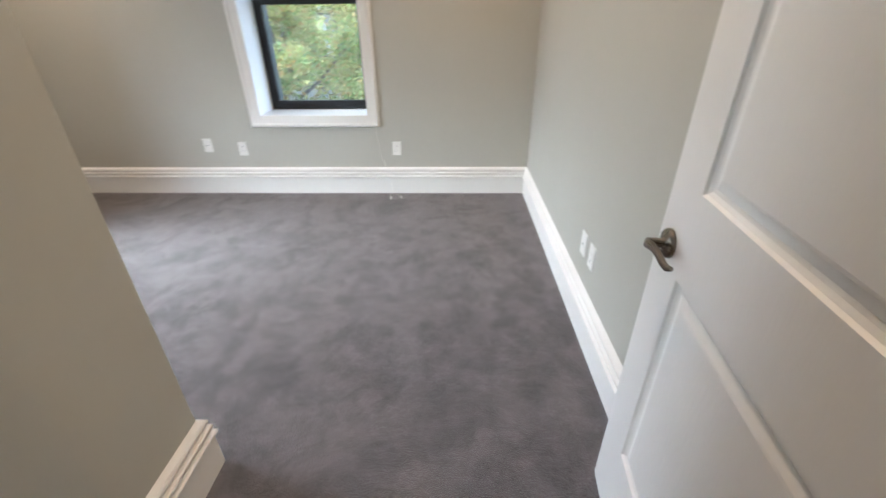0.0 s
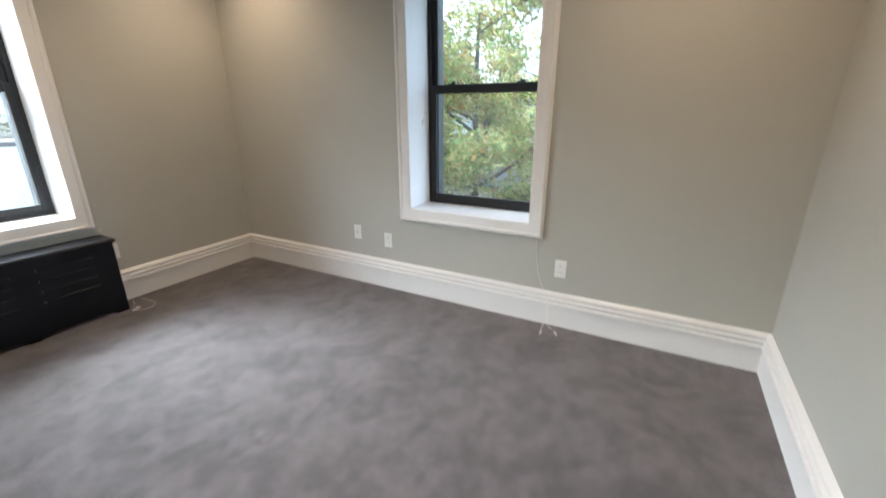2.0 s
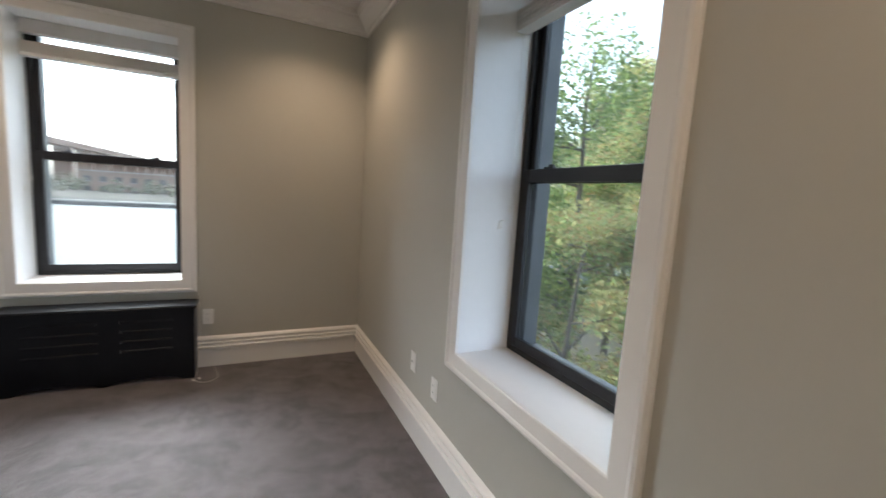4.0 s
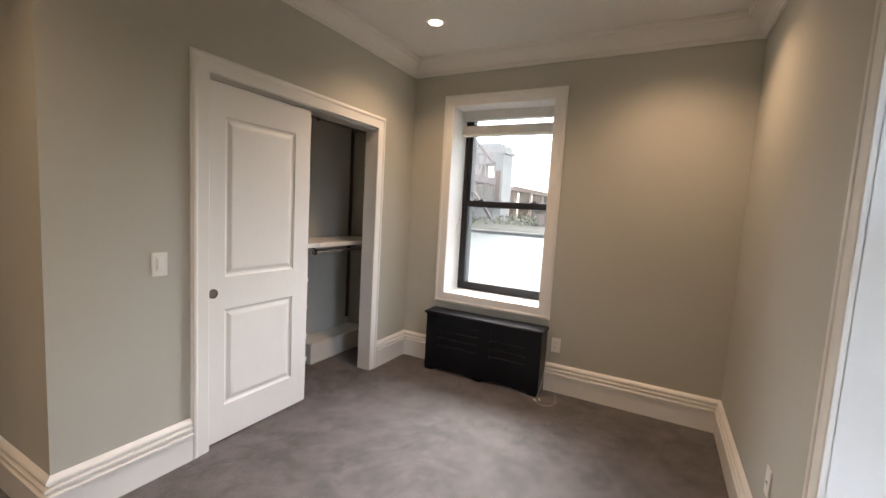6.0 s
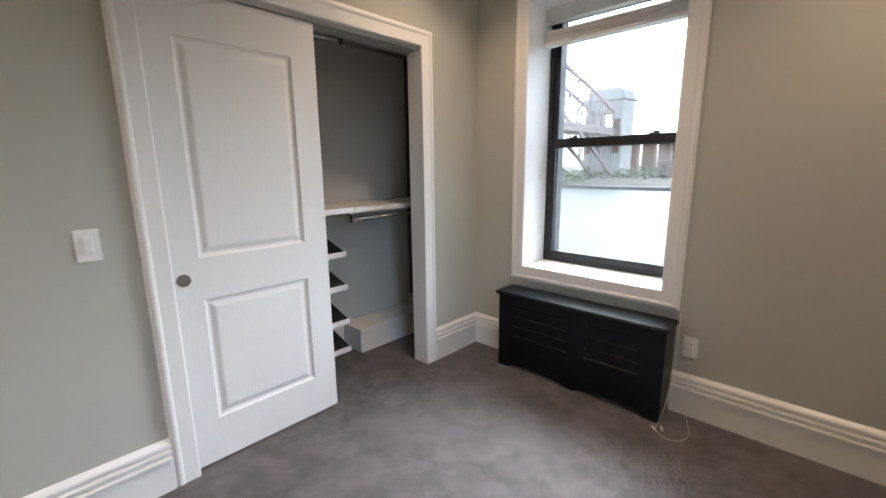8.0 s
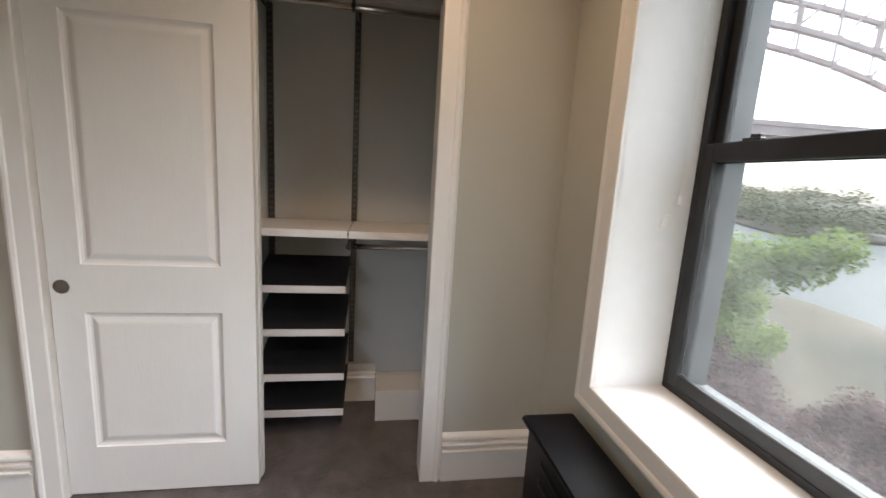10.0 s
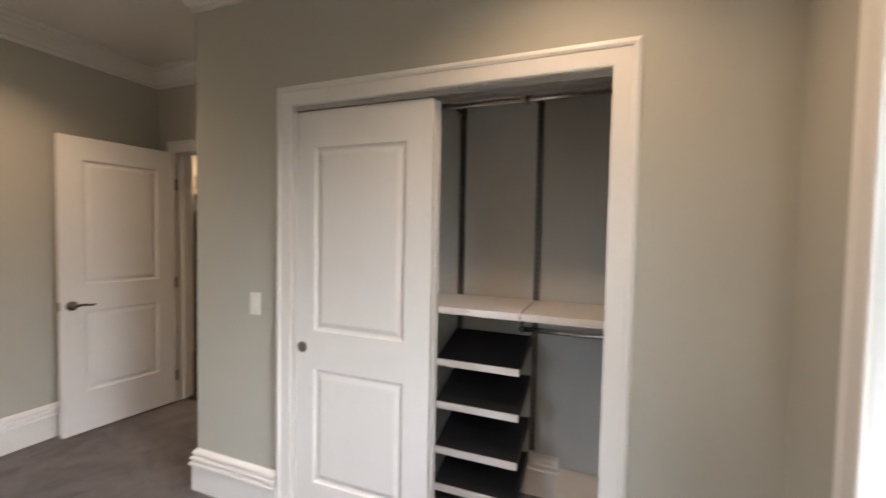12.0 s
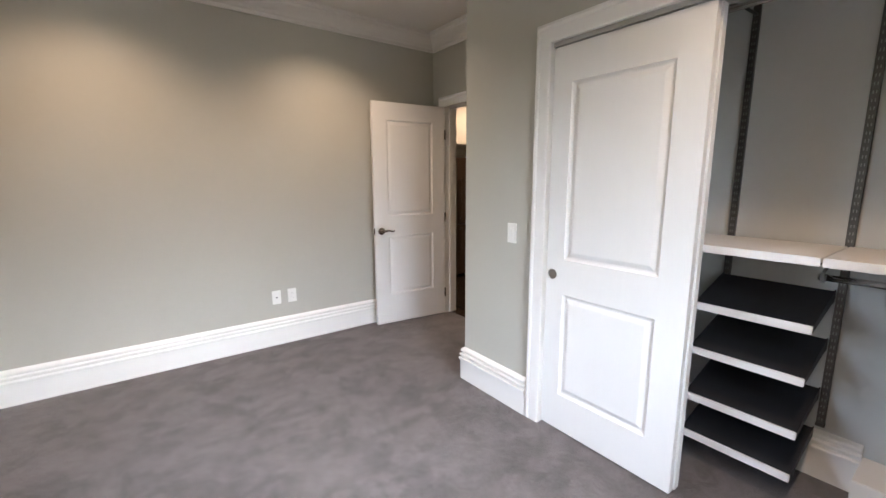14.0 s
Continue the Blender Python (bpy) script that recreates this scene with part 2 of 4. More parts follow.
def thing(name, m, label, category, group="", kind=""):
    ob = new(name)
    ob.empty_display_size = 0.05
    ob.matrix_world = m
    return tagged(ob, label, category, group, kind)


def box(bm, x0, x1, y0, y1, z0, z1, bevel=0.0, seg=1):
    made = bmesh.ops.create_cube(bm, size=1)["verts"]
    for v in made:
        v.co = Vector((x0 + (v.co.x + 0.5) * (x1 - x0), y0 + (v.co.y + 0.5) * (y1 - y0), z0 + (v.co.z + 0.5) * (z1 - z0)))
    if bevel:
        edges = {e for v in made for e in v.link_edges}
        bmesh.ops.bevel(bm, geom=list(edges), offset=bevel, segments=seg, affect="EDGES", clamp_overlap=True)
    return bm


def boxes(*rows, bevel=0.0, seg=1):
    bm = bmesh.new()
    for r in rows:
        box(bm, *r, bevel=bevel, seg=seg)
    return bm


def tube(bm, points, radius, sides=8, cap=True):
    """A tube along a line of points; radius: one number or one a point."""
    pts = [Vector(p) for p in points]
    radii = radius if hasattr(radius, "__len__") else [radius] * len(pts)
    rings = []
    side = None
    for i, p in enumerate(pts):
        way = (pts[min(i + 1, len(pts) - 1)] - pts[max(i - 1, 0)]).normalized()
        if side is None:
            side = way.orthogonal().normalized()
        side = (side - way * side.dot(way)).normalized()
        up = way.cross(side)
        rings.append([bm.verts.new(p + radii[i] * (math.cos(a) * side + math.sin(a) * up)) for a in (2 * math.pi * k / sides for k in range(sides))])
    for a, b in zip(rings, rings[1:]):
        for k in range(sides):
            bm.faces.new((a[k], a[(k + 1) % sides], b[(k + 1) % sides], b[k]))
    if cap:
        bm.faces.new(list(reversed(rings[0])))
        bm.faces.new(rings[-1])
    return bm


def lathe(bm, profile, m=Matrix(), sides=24):
    """Turns (radius, height) pairs round the z axis of m."""
    rings = [[bm.verts.new(m @ Vector((r * math.cos(2 * math.pi * k / sides), r * math.sin(2 * math.pi * k / sides), h))) for k in range(sides)] for r, h in profile]
    for a, b in zip(rings, rings[1:]):
        for k in range(sides):
            bm.faces.new((a[k], a[(k + 1) % sides], b[(k + 1) % sides], b[k]))
    bm.faces.new(list(reversed(rings[0])))
    bm.faces.new(rings[-1])
    return bm


def sweep(bm, profile, path, closed=False):
    """Sweeps a profile of (out, up) pairs along a plan line, mitred; out is to the right of the way walked."""
    n = len(path)
    pts = [Vector(p) for p in path]
    rings = []
    for i, p in enumerate(pts):
        before = (p - pts[i - 1]).normalized() if closed or i else None
        after = (pts[(i + 1) % n] - p).normalized() if closed or i < n - 1 else None
        rights = [Vector((d.y, -d.x)) for d in (before, after) if d is not None]
        out = sum(rights, Vector((0, 0)))
        out = out / out.dot(rights[0])
        rings.append([bm.verts.new((p.x + out.x * d, p.y + out.y * d, z)) for d, z in profile])
    k = len(profile)
    for i in range(n if closed else n - 1):
        a, b = rings[i], rings[(i + 1) % n]
        for j in range(k - 1):
            bm.faces.new((a[j], b[j], b[j + 1], a[j + 1]))
    if not closed:
        bm.faces.new(rings[0])
        bm.faces.new(list(reversed(rings[-1])))
    bmesh.ops.recalc_face_normals(bm, faces=bm.faces)
    return bm


def moulded_frame(bm, profile, x0, x1, z0, z1, place, bottom=True):
    """A mitred casing round a rectangle; profile: (outwards, proud) pairs; place turns (across, proud, up) into the world."""
    corners = [(x0, z0, -1, -1), (x0, z1, -1, 1), (x1, z1, 1, 1), (x1, z0, 1, -1)]
    rings = []
    for cx, cz, sx, sz in corners:
        rings.append([bm.verts.new(place(cx + sx * o, p, cz + (sz * o if bottom or sz > 0 else 0))) for o, p in profile])
    k = len(profile)
    for i in range(4 if bottom else 3):
        a, b = rings[i], rings[(i + 1) % 4]
        for j in range(k - 1):
            bm.faces.new((a[j], b[j], b[j + 1], a[j + 1]))
    if not bottom:
        bm.faces.new(rings[0])
        bm.faces.new(list(reversed(rings[3])))
    bmesh.ops.recalc_face_normals(bm, faces=bm.faces)
    return bm


CASING = [(0, -0.002), (0, 0.014), (0.006, 0.017), (0.062, 0.017), (0.066, 0.021), (0.076, 0.024), (0.086, 0.021), (0.090, 0.012), (0.095, 0.010), (0.095, -0.002)]
BASE = [(0.0, 0.0), (0.022, 0.0), (0.022, 0.138), (0.032, 0.143), (0.033, 0.155), (0.029, 0.159), (0.015, 0.162), (0.015, 0.169), (0.027, 0.174), (0.028, 0.184), (0.024, 0.188), (0.011, 0.191), (0.011, 0.198), (0.021, 0.203), (0.021, 0.212), (0.016, 0.220), (0.006, 0.228), (0.0, 0.233)]
CROWN = [(0.000, 2.610), (0.014, 2.610), (0.016, 2.635), (0.030, 2.642), (0.044, 2.662), (0.075, 2.690), (0.098, 2.705), (0.104, 2.718), (0.120, 2.724), (0.126, 2.750)]

# ---- the room ----
X1, YC, YS, XC = 4.07, -2.60, -3.36, 2.638      # east wall, closet front, alcove's end, closet's corner
H = 2.75
NW = (1.85, 2.735, 0.672, 2.332)               # clear opening of the window in the north wall: x, x, z, z
WW = (-2.180, -1.298, 0.672, 2.332)            # of the one in the west wall: y, y, z, z
DX0, DX1, DH = 3.09, 3.868, 2.078               # doorway
CX0, CX1, CH = 0.548, 1.970, 2.056             # closet opening


def wall(name, rows, mat, label):
    return tagged(part(name, boxes(*rows), mat), label, "wall", kind="structure")


T = 0.32
wall("wall_north", [(-T, NW[0] - 0.02, 0, T, -0.1, H + 0.1), (NW[1] + 0.02, X1 + 0.12, 0, T, -0.1, H + 0.1),
                    (NW[0] - 0.02, NW[1] + 0.02, 0, T, -0.1, NW[2] - 0.02), (NW[0] - 0.02, NW[1] + 0.02, 0, T, NW[3] + 0.02, H + 0.1)], WALL, "greige painted plaster wall with a window opening")
wall("wall_west", [(-T, 0, YC - 1.0, WW[0] - 0.02, -0.1, H + 0.1), (-T, 0, WW[1] + 0.02, 0, -0.1, H + 0.1),
                   (-T, 0, WW[0] - 0.02, WW[1] + 0.02, -0.1, WW[2] - 0.02), (-T, 0, WW[0] - 0.02, WW[1] + 0.02, WW[3] + 0.02, H + 0.1)], WALL, "greige painted plaster wall with a window opening")
wall("wall_east", [(X1, X1 + 0.12, YS - 0.12, 0, -0.1, H + 0.1)], WALL, "plain greige painted plaster wall")
wall("wall_closet_front", [(0, CX0 - 0.02, YC - 0.115, YC, -0.1, H + 0.1), (CX1 + 0.02, XC, YC - 0.115, YC, -0.1, H + 0.1), (CX0 - 0.02, CX1 + 0.02, YC - 0.115, YC, CH + 0.02, H + 0.1)],
     WALL, "greige painted wall round the closet opening")
wall("wall_closet_side", [(XC - 0.115, XC, YS, YC - 0.115, -0.1, H + 0.1)], WALL, "greige painted side wall of the closet")
wall("wall_south", [(XC - 0.115, DX0 - 0.02, YS - 0.12, YS, -0.1, H + 0.1), (DX1 + 0.02, X1, YS - 0.12, YS, -0.1, H + 0.1), (DX0 - 0.02, DX1 + 0.02, YS - 0.12, YS, DH + 0.02, H + 0.1)],
     WALL, "greige painted wall round the doorway")
wall("wall_closet_back", [(0, XC - 0.115, -3.43, -3.31, -0.1, H + 0.1)], CLOSET_WALL, "grey painted back wall of the closet")
tagged(part("closet_ceiling", boxes((0.0, XC - 0.115, -3.31, YC - 0.115, 2.20, 2.26)), CLOSET_WALL), "low grey painted closet ceiling", "ceiling", kind="structure")
tagged(part("ceiling", boxes((-T, X1 + 0.12, YS - 0.12, T, H, H + 0.12)), CEILING), "white painted plaster ceiling", "ceiling", kind="structure")
tagged(part("floor", boxes((0, X1, YS - 0.06, 0, -0.12, 0)), CARPET), "mauve-grey plush carpet with brushed footprints", "carpet", kind="structure")

tagged(part("baseboard", sweep(bmesh.new(), BASE, [(CX0 - 0.095, YC), (0, YC), (0, 0), (X1, 0), (X1, YS), (DX1 + 0.095, YS)]), TRIM), "tall white moulded baseboard with stepped top", "baseboard", kind="structure")
tagged(part("baseboard", sweep(bmesh.new(), BASE, [(DX0 - 0.095, YS), (XC, YS), (XC, YC), (CX1 + 0.095, YC)]), TRIM), "tall white moulded baseboard with stepped top", "baseboard", kind="structure")
tagged(part("baseboard", sweep(bmesh.new(), BASE, [(XC - 0.115, -3.31), (0.755, -3.31)]), TRIM), "white moulded baseboard at the back of the closet", "baseboard", kind="structure")
tagged(part("crown_trim", sweep(bmesh.new(), CROWN, [(0, YC), (0, 0), (X1, 0), (X1, YS), (XC, YS), (XC, YC)], closed=True), CEILING, smooth=False), "white stepped crown moulding below the ceiling", "trim", kind="structure")


# ---- windows ----
def window(name, place, u0, u1, z0, z1, label):
    """A deep-set double-hung window; place(u, d, z): along the wall, into the room (outwards negative), up."""
    w = thing(name, Matrix(), label, "window", kind="structure")

    def slab(bm, ua, ub, da, db, za, zb, bevel=0.0):
        c = [place(u, d, z) for u in (ua, ub) for d in (da, db) for z in (za, zb)]
        lo = [min(p[i] for p in c) for i in range(3)]
        hi = [max(p[i] for p in c) for i in range(3)]
        return box(bm, lo[0], hi[0], lo[1], hi[1], lo[2], hi[2], bevel)

    part("casing", moulded_frame(bmesh.new(), CASING, u0, u1, z0, z1, place), TRIM, w)
    for nm, row in (("jamb", (u0 - 0.02, u0, -T, 0.0, z0, z1)), ("jamb", (u1, u1 + 0.02, -T, 0.0, z0, z1)), ("head", (u0 - 0.02, u1 + 0.02, -T, 0.0, z1, z1 + 0.02)), ("window_sill", (u0 - 0.02, u1 + 0.02, -T, 0.0, z0 - 0.02, z0))):
        part(nm, slab(bmesh.new(), *row), REVEAL, w)
    f = bmesh.new()
    for row in ((u0, u0 + 0.030, -0.315, -0.265, z0, z1), (u1 - 0.030, u1, -0.315, -0.265, z0, z1), (u0 + 0.03, u1 - 0.03, -0.315, -0.265, z0, z0 + 0.03), (u0 + 0.03, u1 - 0.03, -0.315, -0.265, z1 - 0.018, z1)):
        slab(f, *row, bevel=0.003)
    part("window_frame", f, FRAME, w, "dark bronze metal window frame")
    o = bmesh.new()
    for row in ((u0, u0 + 0.055, -0.40, -0.321, z0, z1), (u1 - 0.055, u1, -0.40, -0.321, z0, z1), (u0 + 0.055, u1 - 0.055, -0.40, -0.321, z0, z0 + 0.03), (u0 + 0.055, u1 - 0.055, -0.40, -0.321, z1 - 0.04, z1)):
        slab(o, *row, bevel=0.004)
    part("storm_frame", o, STORM, w, "weathered grey outer storm frame")
    zm = 1.494
    for nm, za, zb, da, db in (("lower_sash", z0 + 0.03, zm + 0.030, -0.285, -0.262), ("upper_sash", zm - 0.030, z1 - 0.018, -0.314, -0.290)):
        s = bmesh.new()
        a, b = u0 + 0.03, u1 - 0.03
        for row in ((a, a + 0.036, da, db, za, zb), (b - 0.036, b, da, db, za, zb), (a + 0.036, b - 0.036, da, db, za, za + 0.045), (a + 0.036, b - 0.036, da, db, zb - 0.058 if nm == "lower_sash" else zb - 0.026, zb)):
            slab(s, *row, bevel=0.003)
        sash = part(nm, s, FRAME, w)
        mid = (da + db) / 2
        gl = bmesh.new()
        gl.faces.new([gl.verts.new(place(u, mid, z)) for u, z in ((a + 0.034, za + 0.043), (b - 0.034, za + 0.043), (b - 0.034, zb - 0.024), (a + 0.034, zb - 0.024))])
        pane = part("pane", gl, GLASS, sash)
        pane.visible_shadow = False
        if nm == "lower_sash":
            for u in (a + 0.16, b - 0.16):
                part("sash_lock", slab(slab(bmesh.new(), u - 0.03, u + 0.03, -0.285, -0.265, zb, zb + 0.008, 0.002), u - 0.008, u + 0.025, -0.28, -0.27, zb + 0.008, zb + 0.018, 0.002), FRAME, sash)
    for u, s in ((u0, 1),):
        part("cord_cleat", slab(slab(slab(bmesh.new(), u, u + s * 0.006, -0.185, -0.165, 1.255, 1.285, 0.002), u + s * 0.006, u + s * 0.014, -0.195, -0.167, 1.283, 1.291, 0.002), u + s * 0.006, u + s * 0.014, -0.183, -0.155, 1.249, 1.257, 0.002), PLASTIC, w, "small white plastic cleat")
    return w


def blind(place, u0, u1, z1, drop, label, lean=0.0):
    """A raised slatted blind: a head rail, a gap with the lift cords, and the stack of slats on its bottom rail."""
    w = thing("window_blind", Matrix(), label, "blind", "raised window blinds")

    def slab(bm, ua, ub, da, db, za, zb, zc=0.0, bevel=0.0):
        c = [Vector(place(u, d, z)) for u, d, z in ((ua, da, za), (ub, da, za), (ub, db, za), (ua, db, za), (ua, da, zb), (ub, da, zb), (ub, db, zb), (ua, db, zb))]
        for i in (1, 2, 5, 6):
            c[i].z += zc
        vs = [bm.verts.new(p) for p in c]
        for q in ((0, 3, 2, 1), (4, 5, 6, 7), (0, 1, 5, 4), (1, 2, 6, 5), (2, 3, 7, 6), (3, 0, 4, 7)):
            bm.faces.new([vs[i] for i in q])
        bmesh.ops.recalc_face_normals(bm, faces=bm.faces)
        return bm

    a, b = u0 + 0.006, u1 - 0.006
    part("head_rail", slab(bmesh.new(), a, b, -0.235, -0.175, z1 - 0.085, z1 - 0.002), BLIND, w)
    n = 12
    top = z1 - 0.135
    h = (drop - 0.135 - 0.022) / n
    for i in range(n):
        z = top - i * h
        part("slat", slab(bmesh.new(), a, b, -0.236 + 0.002 * (i % 2), -0.178 + 0.002 * ((i * 7) % 3), z - h * 0.62, z, lean * (1 - i / n)), BLIND, w)
    part("bottom_rail", slab(bmesh.new(), a, b, -0.238, -0.176, z1 - drop, z1 - drop + 0.021), BLIND, w)
    for u in (a + 0.12, b - 0.12):
        part("lift_cord", tube(bmesh.new(), [place(u, -0.205, z1 - 0.086), place(u, -0.205, top)], 0.0015, 5), CORD, w)
    u = u0 + 0.016
    part("pull_cord", tube(bmesh.new(), [place(u, -0.206, z1 - 0.07), place(u + 0.002, -0.208, 1.75), place(u, -0.210, 1.35)], 0.0008, 5), CORD, w)
    part("tassel", lathe(bmesh.new(), [(0.002, 0.03), (0.005, 0.026), (0.008, 0.004), (0.006, 0)], Matrix.Translation(place(u, -0.210, 1.325)), 10), PLASTIC, w, smooth=True)
    return w


def on_north(u, d, z):
    return (u, -d, z)


def on_west(u, d, z):
    return (d, u, z)


window("window_1", on_north, *NW, "deep-set double-hung window with dark bronze sashes")
window("window_2", on_west, *WW, "deep-set double-hung window with dark bronze sashes")
blind(on_north, NW[0], NW[1], NW[3], 0.225, "white slatted blind drawn up in the north window")
blind(on_west, WW[0], WW[1], WW[3], 0.225, "white slatted blind drawn up above the river view")
portal("window_daylight_north", pose((NW[0] + NW[1]) / 2, T + 0.02, (NW[2] + NW[3]) / 2, -90, 0, 0), NW[1] - NW[0], NW[3] - NW[2])
portal("window_daylight_west", pose(-T - 0.02, (WW[0] + WW[1]) / 2, (WW[2] + WW[3]) / 2, 90, 0, -90) , WW[1] - WW[0], WW[3] - WW[2])


# ---- doors ----
def panel_leaf(name, w, h, t, panels, parent, mat=DOOR):
    """A door leaf with moulded raised panels on both faces; local x along it, y through it, z up."""
    xs = sorted({0.0, w, *(p[0] for p in panels), *(p[1] for p in panels)})
    zs = sorted({0.0, h, *(p[2] for p in panels), *(p[3] for p in panels)})
    bm = bmesh.new()
    for s in (-1, 1):
        for xa, xb in zip(xs, xs[1:]):
            for za, zb in zip(zs, zs[1:]):
                if not any(p[0] <= xa and xb <= p[1] and p[2] <= za and zb <= p[3] for p in panels):
                    bm.faces.new([bm.verts.new((x, s * t / 2, z)) for x, z in ((xa, za), (xb, za), (xb, zb), (xa, zb))])
    ring = ((0, 0), (w, 0), (w, h), (0, h))
    for (xa, za), (xb, zb) in zip(ring, ring[1:] + ring[:1]):
        bm.faces.new([bm.verts.new(c) for c in ((xa, -t / 2, za), (xb, -t / 2, zb), (xb, t / 2, zb), (xa, t / 2, za))])
    bmesh.ops.remove_doubles(bm, verts=bm.verts, dist=1e-5)
    bmesh.ops.recalc_face_normals(bm, faces=bm.faces)
    rim = [e for e in bm.edges if len(e.link_faces) == 2 and e.calc_face_angle(0) > 1]
    bmesh.ops.bevel(bm, geom=rim, offset=0.0025, segments=2, affect="EDGES")
    leaf = part(name, bm, mat, parent)
    steps = [(0, 0), (0.004, 0.006), (0.012, 0.010), (0.020, 0.0105), (0.040, 0.003), (0.046, 0.002)]
    for xa, xb, za, zb in panels:
        pm = bmesh.new()
        for s in (-1, 1):
            rings = [[pm.verts.new((x, s * (t / 2 - d), z)) for x, z in ((xa + i, za + i), (xb - i, za + i), (xb - i, zb - i), (xa + i, zb - i))] for i, d in steps]
            for a, b in zip(rings, rings[1:]):
                for k in range(4):
                    pm.faces.new((a[k], a[(k + 1) % 4], b[(k + 1) % 4], b[k]))
            pm.faces.new(rings[-1])
        bmesh.ops.recalc_face_normals(pm, faces=pm.faces)
        for f in pm.faces:
            if f.normal.y * f.calc_center_median().y < 0:
                f.normal_flip()
        part("panel", pm, mat, leaf)
    return leaf


# the closet: casing, jambs, track and two bypass leaves
closet = thing("closet_frame", Matrix(), "white moulded casing and jambs of the closet opening", "door frame", kind="structure")
part("casing", moulded_frame(bmesh.new(), CASING, CX0, CX1, 0, CH, lambda u, d, z: (u, YC + d, z), bottom=False), TRIM, closet)
part("jamb", boxes((CX0 - 0.02, CX0, YC - 0.115, YC, 0, CH)), TRIM, closet)
part("jamb", boxes((CX1, CX1 + 0.02, YC - 0.115, YC, 0, CH)), TRIM, closet)
part("head", boxes((CX0 - 0.02, CX1 + 0.02, YC - 0.115, YC, CH, CH + 0.02)), TRIM, closet)
part("sliding_track", boxes((CX0, CX1, YC - 0.100, YC - 0.094, CH - 0.030, CH), (CX0, CX1, YC - 0.056, YC - 0.053, CH - 0.026, CH), (CX0, CX1, YC - 0.016, YC - 0.010, CH - 0.022, CH), (CX0, CX1, YC - 0.094, YC - 0.016, CH - 0.006, CH - 0.001)), TRACK, closet, "grey metal sliding door track")
LEAF_W = 0.722
for n, (x, y, z) in enumerate(((CX1 - LEAF_W - 0.002, YC - 0.036, 0.010), (CX1 - LEAF_W - 0.008, YC - 0.078, 0.012))):
    d = thing("closet_door", pose(x, y, z), ("white two-panel sliding closet door, pushed aside", "white rear sliding closet door, pushed behind the other")[n], "door", "sliding closet doors")
    leaf = panel_leaf("leaf", LEAF_W, 2.020, 0.034, [(0.126, LEAF_W - 0.108, 0.208, 0.775), (0.126, LEAF_W - 0.108, 0.962, 1.848)], d)
    cup = bmesh.new()
    lathe(cup, [(0.027, 0), (0.027, 0.003), (0.0235, 0.0035), (0.0225, -0.009), (0.001, -0.009)], pose(LEAF_W - 0.040, 0.0171, 0.876, -90, 0, 0), 28)
    part("finger_pull", cup, PULL, d, "round recessed nickel finger pull")

# the room door, hinged at the south wall and open against the east wall
frame_1 = thing("doorway_frame", Matrix(), "white moulded casing and jambs of the doorway", "door frame", kind="structure")
part("casing", moulded_frame(bmesh.new(), CASING, DX0, DX1, 0, DH, lambda u, d, z: (u, YS + d, z), bottom=False), TRIM, frame_1)
part("casing", moulded_frame(bmesh.new(), CASING, DX0, DX1, 0, DH, lambda u, d, z: (u, YS - 0.12 - d, z), bottom=False), TRIM, frame_1)
part("jamb", boxes((DX0 - 0.02, DX0, YS - 0.12, YS, 0, DH), (DX0, DX0 + 0.011, YS - 0.085, YS - 0.045, 0, DH)), TRIM, frame_1)
part("jamb", boxes((DX1, DX1 + 0.02, YS - 0.12, YS, 0, DH), (DX1 - 0.011, DX1, YS - 0.085, YS - 0.045, 0, DH)), TRIM, frame_1)
part("head", boxes((DX0 - 0.02, DX1 + 0.02, YS - 0.12, YS, DH, DH + 0.02), (DX0 + 0.011, DX1 - 0.011, YS - 0.085, YS - 0.045, DH - 0.011, DH)), TRIM, frame_1)

HX, HY = 3.872, -3.335
ang = math.degrees(math.atan2(-2.60 - HY, 3.948 - HX))
door = thing("door_1", pose(HX, HY, 0.012, 0, 0, ang), "white two-panel door standing open along the wall", "door")
DW = 0.742
panel_leaf("leaf", DW, 2.058, 0.036, [(0.133, DW - 0.133, 0.283, 0.852), (0.133, DW - 0.133, 1.038, 1.903)], door)
for s in (-1, 1):
    hd = bmesh.new()
    m = pose(DW - 0.062, s * 0.018, 0.900, -90 * s, 0, 0)
    lathe(hd, [(0.033, 0), (0.033, 0.006), (0.030, 0.011), (0.016, 0.014), (0.011, 0.018), (0.0105, 0.045), (0.001, 0.047)], m, 28)
    rose = part("door_handle", hd, NICKEL, door, "satin nickel lever handle", smooth=True)
    lv = bmesh.new()
    x, y = DW - 0.062, s * 0.062
    tube(lv, [(x, y - s * 0.014, 0.900), (x, y, 0.900), (x - 0.012, y + s * 0.003, 0.901), (x - 0.035, y + s * 0.003, 0.907), (x - 0.06, y, 0.906), (x - 0.085, y - s * 0.002, 0.899), (x - 0.105, y - s * 0.004, 0.898), (x - 0.118, y - s * 0.006, 0.904)], [0.009, 0.0105, 0.0105, 0.009, 0.008, 0.0075, 0.007, 0.005], 12)
    part("lever", lv, NICKEL, rose, smooth=True)
part("latch_plate", boxes((DW - 0.001, DW + 0.0012, -0.012, 0.012, 0.870, 0.930)), NICKEL, door)
for z in (0.22, 1.0, 1.80):
    part("hinge", tube(boxes((-0.003, 0.0, -0.016, 0.016, z - 0.045, z + 0.045)), [(-0.006, 0.022, z - 0.045), (-0.006, 0.022, z + 0.045)], 0.006, 10), NICKEL, door)


